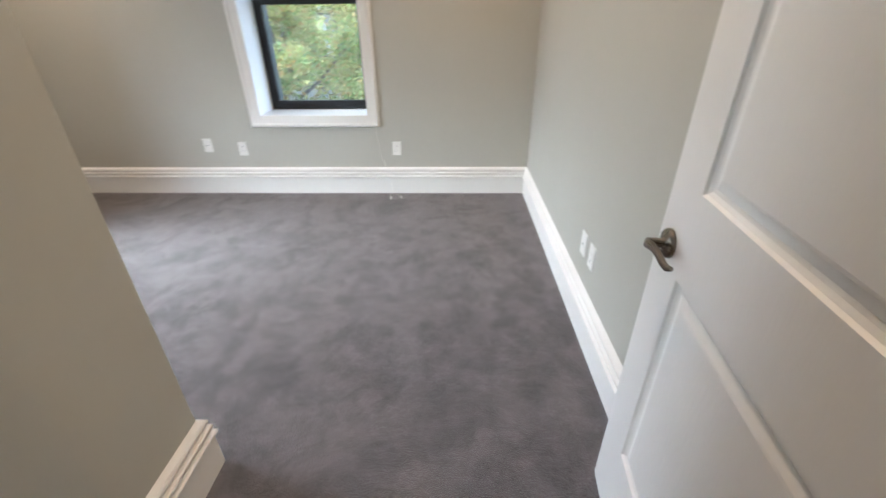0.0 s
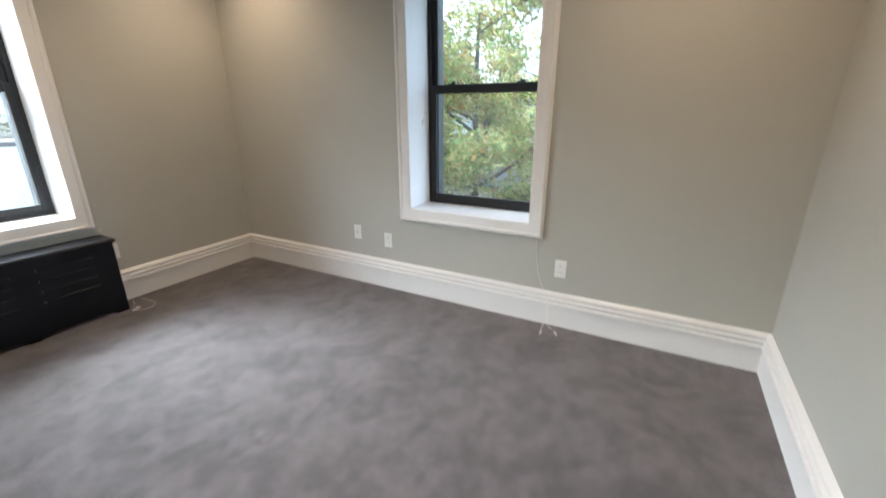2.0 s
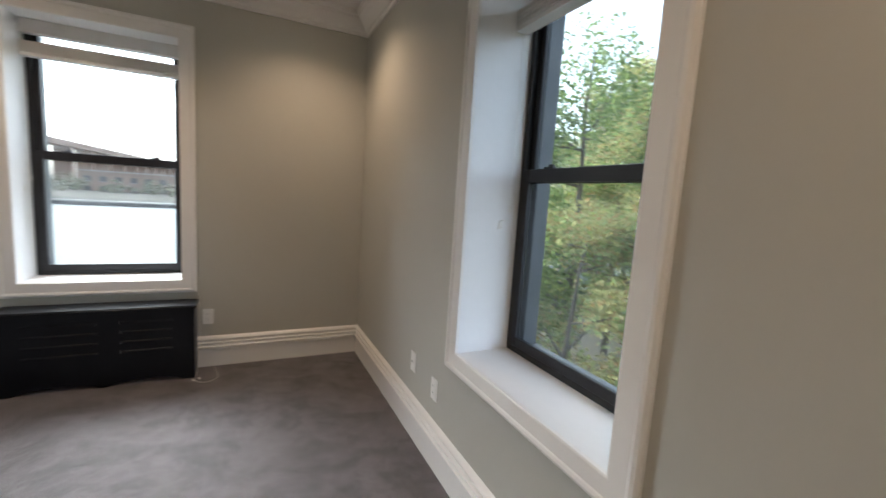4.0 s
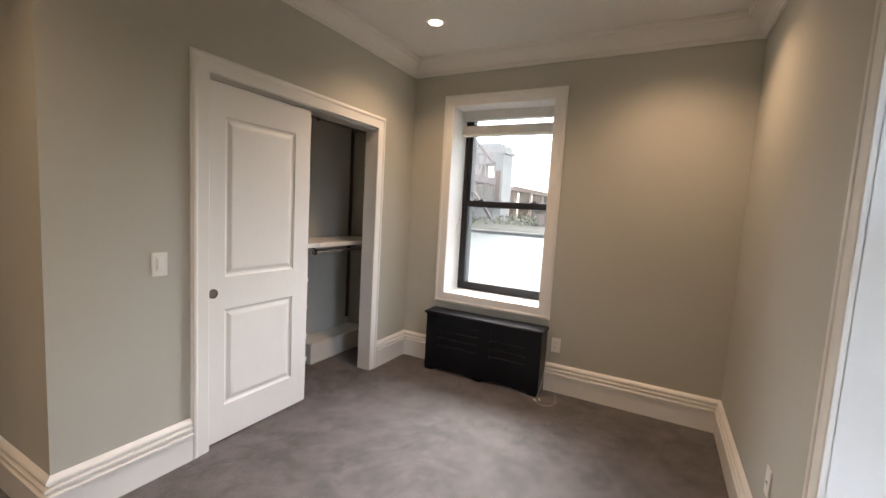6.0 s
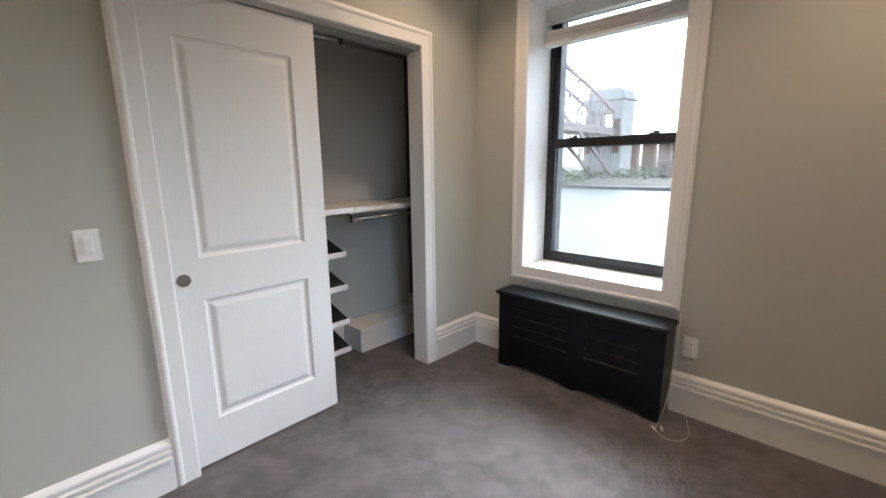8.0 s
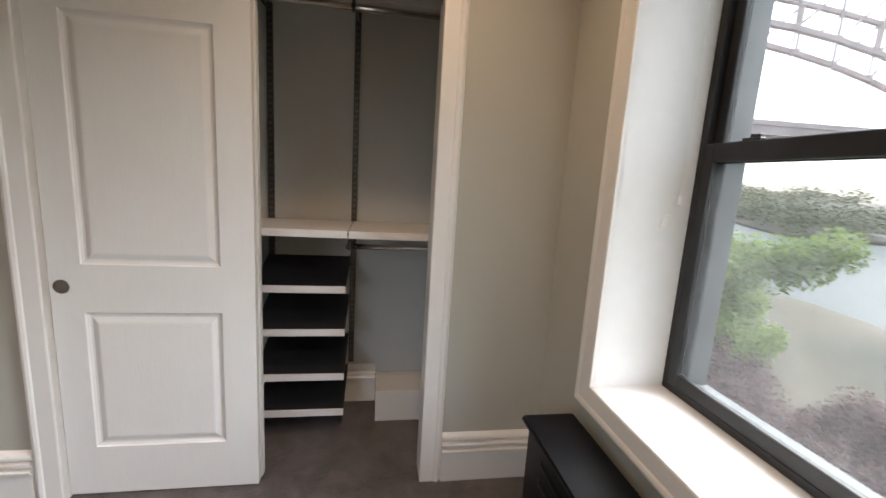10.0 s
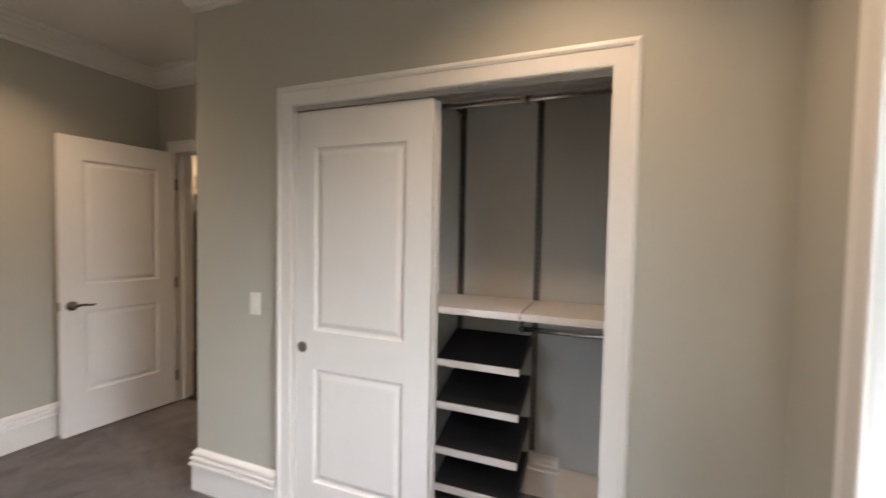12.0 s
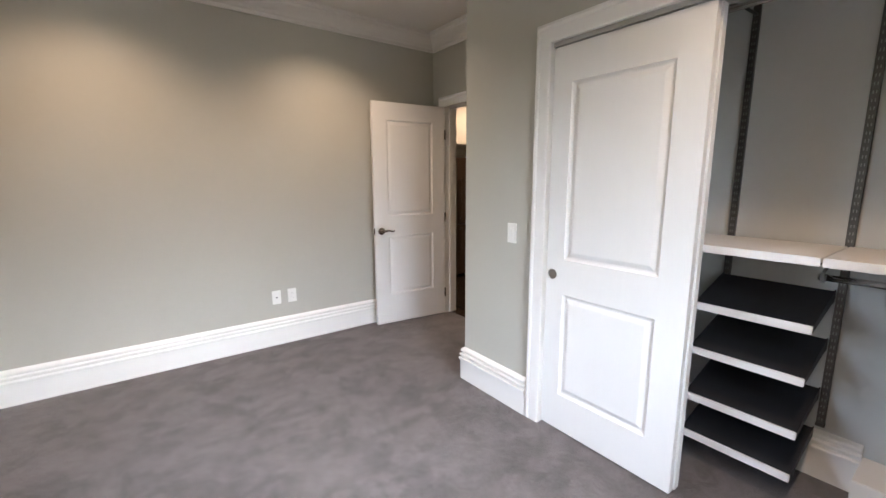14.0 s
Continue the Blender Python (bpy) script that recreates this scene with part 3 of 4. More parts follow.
# ---- radiator cover ----
def radiator_cover(m):
    """Enamelled cover: local x along its front, y forward, z up."""
    r = thing("radiator_cover", m, "black enamelled metal radiator cover with louvred front", "radiator cover")
    w, d, h = 1.030, 0.200, 0.508
    top = bmesh.new()
    box(top, -0.016, w + 0.016, 0.024, d + 0.028, h, h + 0.024, 0.008, 3)
    part("top", top, RADIATOR, r)
    # front sheet with a scalloped foot and pressed louvres
    bm = bmesh.new()

    def foot(x):
        u = x / w
        for a, b in ((0.075, 0.47), (0.53, 0.925)):
            if a < u < b:
                k = (u - a) / (b - a)
                return 0.036 * min(1.0, math.sin(math.pi * k) ** 0.45)
        return 0.0

    cols = [(0.125, 0.405), (0.520, 0.890)]
    rows = [0.225, 0.292, 0.359, 0.426]
    n = 96
    zs = [None, 0.075] + [z for r0 in rows for z in (r0, r0 + 0.016)] + [h]
    grid = [[bm.verts.new((w * i / n, d, foot(w * i / n) if z is None else z)) for z in zs] for i in range(n + 1)]
    for i in range(n):
        open_here = any(a < (i + 0.5) / n < b for a, b in cols)
        for k in range(len(zs) - 1):
            if not (open_here and k in (2, 4, 6, 8)):
                bm.faces.new((grid[i][k], grid[i + 1][k], grid[i + 1][k + 1], grid[i][k + 1]))
    part("front_panel", bm, RADIATOR, r)
    for a, b in cols:
        for z in rows:
            lv = bmesh.new()
            pts = [(0.0, 0.017), (0.006, 0.014), (0.009, 0.006), (0.008, 0.001)]
            ends = []
            for x, f in ((a * w, 0.0), (a * w + 0.02, 1.0), (b * w - 0.02, 1.0), (b * w, 0.0)):
                ends.append([lv.verts.new((x, d + f * p, z + q)) for p, q in pts])
            for e, g in zip(ends, ends[1:]):
                for k in range(3):
                    lv.faces.new((e[k], g[k], g[k + 1], e[k + 1]))
            part("louvre", lv, RADIATOR, r, smooth=True)
    part("side_panel", boxes((0.0, 0.002, 0.024, d - 0.002, 0.0, h)), RADIATOR, r)
    part("side_panel", boxes((w - 0.002, w, 0.024, d - 0.002, 0.0, h)), RADIATOR, r)
    return r


radiator_cover(pose(0.0, -1.205, 0.0, 0, 0, -90))


# ---- sockets and switches ----
def plate(name, m, label, category, kind, group=""):
    """A wall plate: local x across, y out of the wall, z up."""
    p = thing(name, m, label, category, group)
    part("cover_plate", boxes((-0.036, 0.036, 0, 0.006, -0.058, 0.058), bevel=0.0025, seg=2), PLASTIC, p)
    if kind == "switch":
        bm = boxes((-0.0165, 0.0165, 0.006, 0.0085, -0.034, 0.034), bevel=0.001)
        part("rocker", bm, PLASTIC, p)
        sl = part("slider", boxes((-0.012, 0.012, 0.0085, 0.012, -0.022, 0.026), bevel=0.0015), PLASTIC, p)
    elif kind == "socket":
        f = part("socket_face", boxes((-0.0165, 0.0165, 0.006, 0.0078, -0.034, 0.034), bevel=0.001), PLASTIC, p)
        for z in (-0.019, 0.019):
            part("slot", boxes((-0.0075, -0.0055, 0.0078, 0.0082, z - 0.004, z + 0.005), (0.0055, 0.0075, 0.0078, 0.0082, z - 0.003, z + 0.004)), SLOT, f)
    else:
        part("jack", boxes((-0.010, 0.010, 0.006, 0.009, -0.010, 0.010), bevel=0.001), PLASTIC, p)
        part("jack_hole", boxes((-0.005, 0.005, 0.009, 0.0094, -0.006, 0.005)), SLOT, p)
    return p


plate("light_switch", pose(2.212, YC, 1.080, 0, 0, 0), "white dimmer switch plate beside the closet", "switch", "switch")
for x, k in ((1.332, "jack"), (1.630, "socket"), (2.957, "socket")):
    plate("wall_outlet", pose(x, 0, 0.396 if k == "socket" else 0.426, 0, 0, 180), "white wall socket plate above the baseboard" if k == "socket" else "white data jack plate above the baseboard", "socket", k, "wall sockets")
for y, k in ((-1.724, "jack"), (-1.852, "socket")):
    plate("wall_outlet", pose(X1, y, 0.410, 0, 0, 90), "white wall socket plate above the baseboard" if k == "socket" else "white data jack plate above the baseboard", "socket", k, "wall sockets")
plate("wall_outlet", pose(0, -1.135, 0.385, 0, 0, -90), "white wall socket plate beside the radiator cover", "socket", "socket", "wall sockets")


# ---- cords ----
def cable(label, pts, radius, ends=()):
    c = thing("cable", Matrix(), label, "cable")
    part("wire", tube(bmesh.new(), pts, radius, 6), CORD, c, smooth=True)
    for p, q in ends:
        part("plug", tube(bmesh.new(), [p, Vector(p).lerp(Vector(q), 0.3), Vector(p).lerp(Vector(q), 0.35), q], [0.006, 0.006, 0.0045, 0.004], 10), PLASTIC, c, smooth=True)
    return c


def curl(pts, steps=5):
    """A smooth line through the points."""
    p = [Vector(q) for q in pts]
    p = [p[0]] + p + [p[-1]]
    line = []
    for a, b, c, d in zip(p, p[1:], p[2:], p[3:]):
        for k in range(steps):
            t = k / steps
            line.append(0.5 * (2 * b + (c - a) * t + (2 * a - 5 * b + 4 * c - d) * t * t + (3 * b - a - 3 * c + d) * t ** 3))
    return line + [p[-1]]


cable("thin white cable end lying on the carpet", [(2.905, -0.03, 0.225), (2.902, -0.045, 0.10), (2.895, -0.06, 0.012), (2.888, -0.10, 0.006), (2.900, -0.15, 0.006)], 0.002, [((2.900, -0.145, 0.007), (2.903, -0.185, 0.007))])
cable("thin white cable end lying on the carpet", [(2.893, -0.03, 0.10), (2.92, -0.06, 0.008), (2.96, -0.09, 0.006), (2.985, -0.12, 0.006)], 0.002, [((2.982, -0.118, 0.007), (3.0, -0.15, 0.007))])
cable("thin grey wire running down the wall under the window", [(2.79, -0.006, 0.575), (2.80, -0.004, 0.45), (2.815, -0.004, 0.34), (2.86, -0.008, 0.232)], 0.0009)
cable("thin white cord hanging beside the radiator cover onto the carpet", curl([(0.035, -1.190, 0.575), (0.045, -1.184, 0.45), (0.075, -1.180, 0.33), (0.13, -1.180, 0.21), (0.205, -1.178, 0.12), (0.245, -1.190, 0.05), (0.255, -1.200, 0.010), (0.285, -1.185, 0.006), (0.315, -1.13, 0.005), (0.28, -1.075, 0.005), (0.20, -1.06, 0.006), (0.13, -1.085, 0.02), (0.115, -1.10, 0.07)]), 0.0014, [((0.262, -1.215, 0.010), (0.285, -1.190, 0.010)), ((0.235, -1.180, 0.010), (0.262, -1.165, 0.010))])


# ---- recessed lamps ----
def downlight(x, y):
    d = thing("recessed_ceiling_light", pose(x, y, H), "round white recessed ceiling light, switched on", "ceiling light", "recessed ceiling lights")
    ring = bmesh.new()
    lathe(ring, [(0.044, -0.0005), (0.044, -0.006), (0.058, -0.006), (0.066, -0.0005)], sides=32)
    part("trim_ring", ring, TRIM, d, smooth=False)
    part("lens", lathe(bmesh.new(), [(0.043, -0.002), (0.043, -0.007), (0.001, -0.0085)], sides=32), LENS, d, "glowing warm white lens")
    lamp = bpy.data.lights.new("downlight", "SPOT")
    lamp.energy, lamp.color, lamp.spot_size, lamp.spot_blend, lamp.shadow_soft_size = LAMP, (1.0, 0.65, 0.40), radians(134), 1.0, 0.045
    ob = new("downlight_beam", lamp)
    ob.matrix_world = pose(x, y, H - 0.055)
    return d


for x, y in LAMPS:
    downlight(x, y)

# ---- closet fittings ----
UP_X = (0.035, 0.902, 1.343, 1.785)


def closet_upright(x):
    u = thing("shelf_upright", pose(x, -3.31, 0), "dark slotted metal shelf upright on the closet wall", "upright", "closet uprights")
    part("channel", boxes((-0.015, 0.015, 0.0, 0.020, 0.27, 2.190), bevel=0.002), STEEL, u)
    br = bmesh.new()
    for k in range(59):
        for sx in (-0.005, 0.005):
            z = 0.285 + k * 0.032
            box(br, sx - 0.0016, sx + 0.0016, 0.0195, 0.0206, z, z + 0.013)
    tagged(part("slotted_face", br, SLOT_LIGHT, u), kind="stuff")
    part("foot", boxes((-0.017, 0.017, 0, 0.022, 0.255, 0.27), bevel=0.002), STEEL, u)
    return u


for x in UP_X:
    closet_upright(x)


def shelf_board(x0, x1, label):
    s = thing("closet_shelf", pose(x0, 0, 0), label, "shelf", "closet shelves")
    w = x1 - x0
    part("board", boxes((0, w, -3.292, -2.858, 1.080, 1.100), bevel=0.0015), SHELF, s)
    part("front_edge", boxes((0, w, -2.858, -2.848, 1.068, 1.102), bevel=0.002, seg=2), SHELF, s)
    for x in UP_X:
        if x0 - 0.03 < x < x1 + 0.03:
            bx = min(max(x - x0, 0.008), w - 0.008)
            bm = bmesh.new()
            vs = [(-3.292, 1.079), (-2.90, 1.079), (-2.90, 1.068), (-3.10, 1.053), (-3.292, 1.023)]
            a = [bm.verts.new((bx - 0.003, y, z)) for y, z in vs]
            b = [bm.verts.new((bx + 0.003, y, z)) for y, z in vs]
            bm.faces.new(a), bm.faces.new(list(reversed(b)))
            for k in range(5):
                bm.faces.new((a[k], a[(k + 1) % 5], b[(k + 1) % 5], b[k]))
            bmesh.ops.recalc_face_normals(bm, faces=bm.faces)
            part("bracket", bm, STEEL, s)
    return s


shelf_board(0.003, 0.901, "white melamine closet shelf above a hanging rod")
shelf_board(0.907, 2.30, "white melamine closet shelf above the shoe racks")


def hanging_rod(x0, x1, z, label, hooks):
    r = thing("hanging_rod", pose(x0, -2.905, z), label, "rod", "closet rods")
    w = x1 - x0
    part("rod", tube(bmesh.new(), [(0, 0, 0), (w, 0, 0)], 0.0125, 16), CHROME, r, smooth=True)
    for hx in hooks:
        x = min(max(hx - x0, 0.01), w - 0.01)
        part("holder", tube(bmesh.new(), [(x, -0.385, hooks[hx]), (x, -0.20, hooks[hx] * 0.95), (x, -0.03, 0.035), (x, 0.022, 0.02), (x, 0.02, -0.012), (x, -0.006, -0.018)], [0.007, 0.007, 0.007, 0.006, 0.006, 0.005], 8), STEEL, r)
        part("end_cap", lathe(bmesh.new(), [(0.0145, -0.009), (0.0145, 0.009)], pose(x, 0, 0, 0, 90, 0), 16), STEEL, r)
    return r


hanging_rod(0.004, 2.38, 2.075, "polished metal closet rod under the closet ceiling", {x: 0.075 for x in UP_X})
hanging_rod(0.004, 0.915, 1.022, "short metal hanging rod under the shelf", {0.035: 0.025, 0.90: 0.025})


def shoe_shelf(z):
    """A slanted rack: a dark liner between side arms, with a white lip in front."""
    s = thing("shoe_rack", pose(0.919, 0, z), "slanted black shoe rack with a white front lip", "shoe rack", "closet shoe racks")
    w, yb, yf, rise = 0.436, -3.286, -2.958, 0.105
    bm = bmesh.new()
    vs = [bm.verts.new(c) for c in ((0.004, yb, rise), (w - 0.004, yb, rise), (w - 0.004, yf, 0.006), (0.004, yf, 0.006), (0.004, yb, rise + 0.008), (w - 0.004, yb, rise + 0.008), (w - 0.004, yf, 0.014), (0.004, yf, 0.014))]
    for q in ((0, 3, 2, 1), (4, 5, 6, 7), (0, 1, 5, 4), (1, 2, 6, 5), (2, 3, 7, 6), (3, 0, 4, 7)):
        bm.faces.new([vs[i] for i in q])
    bmesh.ops.recalc_face_normals(bm, faces=bm.faces)
    part("liner", bm, MESH_SHELF, s, "black ribbed shelf liner")
    for x in (0.0, w - 0.004):
        sd = bmesh.new()
        prof = ((yb, rise + 0.016), (yb, rise - 0.042), (yb + 0.05, rise - 0.045), (yf, -0.012), (yf, 0.018))
        a = [sd.verts.new((x, y, zz)) for y, zz in prof]
        b = [sd.verts.new((x + 0.004, y, zz)) for y, zz in prof]
        sd.faces.new(a), sd.faces.new(list(reversed(b)))
        for k in range(5):
            sd.faces.new((a[k], a[(k + 1) % 5], b[(k + 1) % 5], b[k]))
        bmesh.ops.recalc_face_normals(sd, faces=sd.faces)
        part("side_arm", sd, MESH_SHELF, s)
    part("front_lip", boxes((-0.002, w + 0.002, yf, yf + 0.014, -0.008, 0.026), bevel=0.002, seg=2), SHELF, s, "white front lip")
    return s


for z in (0.786, 0.563, 0.325, 0.128):
    shoe_shelf(z)

chase = thing("pipe_chase", Matrix(), "low white boxed-in pipe chase on the closet floor", "box", kind="structure")
part("box_casing", boxes((0.002, 0.752, -3.308, -3.068, 0.0, 0.182), bevel=0.004, seg=2), TRIM, chase)

# ---- the kitchen beyond the doorway ----
KY0, KY1, KX0, KX1 = -7.2, YS - 0.12, 2.0, 5.70
wall("wall_kitchen_east", [(KX1, KX1 + 0.1, KY0, KY1 + 0.12, -0.1, H + 0.1), (X1 + 0.12, KX1, KY1, KY1 + 0.12, -0.1, H + 0.1)], TRIM, "white kitchen wall behind the cabinets")
wall("wall_kitchen_south", [(KX0, KX1, KY0 - 0.1, KY0, -0.1, H + 0.1)], WALL, "plain kitchen wall")
wall("wall_kitchen_west", [(KX0 - 0.1, KX0, KY0, KY1, -0.1, H + 0.1), (KX0, XC - 0.115, KY1, KY1 + 0.09, -0.1, H + 0.1)], WALL, "plain kitchen wall")
tagged(part("kitchen_ceiling", boxes((KX0 - 0.1, KX1 + 0.1, KY0 - 0.1, KY1, H, H + 0.1)), CEILING), "white kitchen ceiling", "ceiling", kind="structure")
tagged(part("kitchen_subfloor", boxes((KX0 - 0.1, KX1 + 0.1, KY0 - 0.1, YS - 0.06, -0.12, -0.012)), WOOD), "dark subfloor under the boards", "floor", kind="structure")


def cabinet(name, x0, y0, y1, z0, z1, label, handle):
    c = thing(name, Matrix(), label, "cabinet", "white kitchen cabinets")
    part("body", boxes((x0 + 0.022, KX1 - 0.002, y0, y1, z0, z1)), CABINET, c)
    d = part("cabinet_door", boxes((x0 + 0.006, x0 + 0.020, y0 + 0.003, y1 - 0.003, z0 + 0.003, z1 - 0.003)), CABINET, c)
    a, b, e, f = y0 + 0.003, y1 - 0.003, z0 + 0.003, z1 - 0.003
    part("door_frame", boxes((x0, x0 + 0.006, a, a + 0.06, e, f), (x0, x0 + 0.006, b - 0.06, b, e, f), (x0, x0 + 0.006, a + 0.06, b - 0.06, e, e + 0.06), (x0, x0 + 0.006, a + 0.06, b - 0.06, f - 0.06, f), bevel=0.001), CABINET, d)
    zh = z0 + 0.05 if handle > 0 else z1 - 0.21
    hb = tube(bmesh.new(), [(x0 - 0.03, b - 0.03, zh), (x0 - 0.03, b - 0.03, zh + 0.16)], 0.005, 8)
    for z in (zh + 0.02, zh + 0.14):
        tube(hb, [(x0 - 0.03, b - 0.03, z), (x0, b - 0.03, z)], 0.004, 8)
    part("handle", hb, NICKEL, d, "slim nickel bar handle")
    return c


FY = -4.40
fr = thing("fridge", Matrix(), "dark stainless steel kitchen fridge freezer", "fridge")
part("body", boxes((5.06, 5.68, FY - 0.72, FY, 0.03, 1.68), bevel=0.006), FRIDGE, fr)
for nm, z0, z1, h0, h1 in (("freezer_door", 0.06, 0.76, 0.34, 0.72), ("fridge_door", 0.77, 1.675, 0.82, 1.40)):
    d = part(nm, boxes((5.00, 5.056, FY - 0.715, FY - 0.003, z0, z1), bevel=0.01, seg=2), FRIDGE, fr)
    hb = tube(bmesh.new(), [(4.955, FY - 0.06, h0), (4.955, FY - 0.06, h1)], 0.010, 10)
    for z in (h0 + 0.03, h1 - 0.03):
        tube(hb, [(4.955, FY - 0.06, z), (5.00, FY - 0.06, z)], 0.007, 8)
    part("handle", hb, FRIDGE, d)
for k in range(2):
    part("foot", lathe(bmesh.new(), [(0.02, 0.0), (0.02, 0.03)], Matrix.Translation((5.12, FY - 0.1 - 0.5 * k, 0))), RUBBER, fr)
cabinet("wall_cabinet", 5.10, FY - 0.74, FY - 0.01, 1.86, 2.66, "white shaker wall cabinet above the fridge", 1)
cabinet("tall_cabinet", 5.04, FY + 0.005, FY + 0.33, 0.0, 2.66, "tall white shaker cabinet beside the fridge", 1)
run = thing("base_cabinet", Matrix(), "white base cabinet run under the worktop", "cabinet", "white kitchen cabinets")
part("body", boxes((4.62, 5.03, -4.04, KY1 - 0.003, 0.10, 0.87), bevel=0.002), CABINET, run)
part("kick_board", boxes((4.66, 5.03, -3.98, KY1 - 0.003, 0.0, 0.10)), CABINET, run)
part("cabinet_door", boxes((4.625, 5.025, -4.060, -4.042, 0.105, 0.865), bevel=0.002), CABINET, run)
tagged(part("worktop", boxes((4.60, 5.035, -4.065, KY1 - 0.003, 0.87, 0.90), bevel=0.003), STONE), "pale stone kitchen worktop on the base cabinet", "worktop")
mw = thing("microwave", Matrix(), "black microwave oven on the kitchen worktop", "microwave")
part("body", boxes((4.64, 5.02, -3.985, -3.53, 0.915, 1.225), bevel=0.006), RUBBER, mw)
part("microwave_door", boxes((4.65, 4.90, -4.0, -3.986, 0.925, 1.215), bevel=0.003), CAR_GLASS, mw)
part("control_panel", boxes((4.905, 5.01, -4.0, -3.986, 0.925, 1.215), bevel=0.003), NICKEL, mw)
for k in range(4):
    part("foot", boxes((4.67 + 0.29 * (k % 2), 4.70 + 0.29 * (k % 2), -3.95 + 0.36 * (k // 2), -3.92 + 0.36 * (k // 2), 0.90, 0.915)), RUBBER, mw)


def kitchen_light(x, y):
    d = thing("recessed_ceiling_light", pose(x, y, H), "round warm recessed kitchen ceiling light", "ceiling light", "kitchen ceiling lights")
    part("trim_ring", lathe(bmesh.new(), [(0.044, -0.0005), (0.044, -0.006), (0.058, -0.006), (0.066, -0.0005)], sides=24), TRIM, d)
    part("lens", lathe(bmesh.new(), [(0.043, -0.002), (0.043, -0.007), (0.001, -0.0085)], sides=24), LENS, d)
    lamp = bpy.data.lights.new("kitchen_light", "SPOT")
    lamp.energy, lamp.color, lamp.spot_size, lamp.spot_blend, lamp.shadow_soft_size = KITCHEN, (1.0, 0.64, 0.36), radians(130), 0.5, 0.045
    new("kitchen_beam", lamp).matrix_world = pose(x, y, H - 0.055)


kitchen_light(4.55, -4.75)
kitchen_light(2.7, -5.9)

# ---- outside ----
GROUND, RIVER = -3.3, -7.6


def ground_height(x, y):
    bank = -17 + 3.0 * math.sin(y * 0.05)
    far = -165 - 0.1 * y
    if x > bank:
        return GROUND + 0.15 * noise.noise((x * 0.2, y * 0.2, 0))
    if x > bank - 5:
        return GROUND + (bank - x) / 5 * (RIVER - 1.2 - GROUND)
    if x > far:
        return RIVER - 1.2
    if x > far - 4:
        return RIVER - 1.2 + (far - x) / 4 * 3.4
    return RIVER + 2.2 + min(3.0, (far - 4 - x) * 0.03)


def grid_mesh(xs, ys, height):
    bm = bmesh.new()
    vs = [[bm.verts.new((x, y, height(x, y))) for y in ys] for x in xs]
    for i in range(len(xs) - 1):
        for j in range(len(ys) - 1):
            bm.faces.new((vs[i][j], vs[i + 1][j], vs[i + 1][j + 1], vs[i][j + 1]))
    return bm


gx = [-3000, -1500, -700, -400, -300, -240] + list(range(-200, -130, 2)) + [-120, -80, -50, -35] + list(range(-30, 12, 1)) + [16, 24, 40, 80, 200, 800, 3000]
gy = [-3000, -1000, -400] + list(range(-240, -40, 20)) + list(range(-40, 42, 2)) + [50, 60, 80, 100, 150, 220, 400, 1000, 3000]
tagged(part("ground", grid_mesh(gx, gy, ground_height), GRASS, smooth=True), "worn grass and leaf-strewn ground below the windows", "ground", kind="structure")
tagged(part("water", grid_mesh([-400, -250, -165, -120, -80, -50, -30, -16], [-3000, -600, -200, -100, 0, 100, 300, 3000], lambda x, y: RIVER), WATER), "pale rippled river water", "water", kind="structure")
tagged(part("road", boxes((-60, 60, 22, 29, GROUND - 0.3, GROUND + 0.16)), ASPHALT), "grey asphalt street behind the trees", "road", kind="structure")


def leaves(name, blobs, count, size, mat, parent, rng, label=""):
    """Many small folded leaves scattered through uneven clumps (x, y, z, radius)."""
    verts, faces = [], []
    weights = [b[3] ** 2 for b in blobs]
    for b in rng.choices(blobs, weights, k=count):
        d = Vector((rng.gauss(0, 1), rng.gauss(0, 1), rng.gauss(0, 0.8))).normalized()
        p = Vector(b[:3]) + d * b[3] * rng.random() ** 0.45
        q = Euler((rng.uniform(-1.2, 1.2), rng.uniform(-1.2, 1.2), rng.uniform(0, 6.3))).to_matrix()
        s = size * rng.uniform(0.6, 1.35)
        k = len(verts)
        for c in ((0, -0.5, 0), (0.32, 0, 0.08), (0, 0.6, 0), (-0.32, 0, 0.08)):
            verts.append(p + q @ (Vector(c) * s))
        faces += [(k, k + 1, k + 2), (k, k + 2, k + 3)]
    me = bpy.data.meshes.new(name)
    me.from_pydata([tuple(v) for v in verts], [], faces)
    me.materials.append(mat)
    ob = new(name, me)
    ob.parent = parent
    if label:
        ob["label"] = label
    return ob


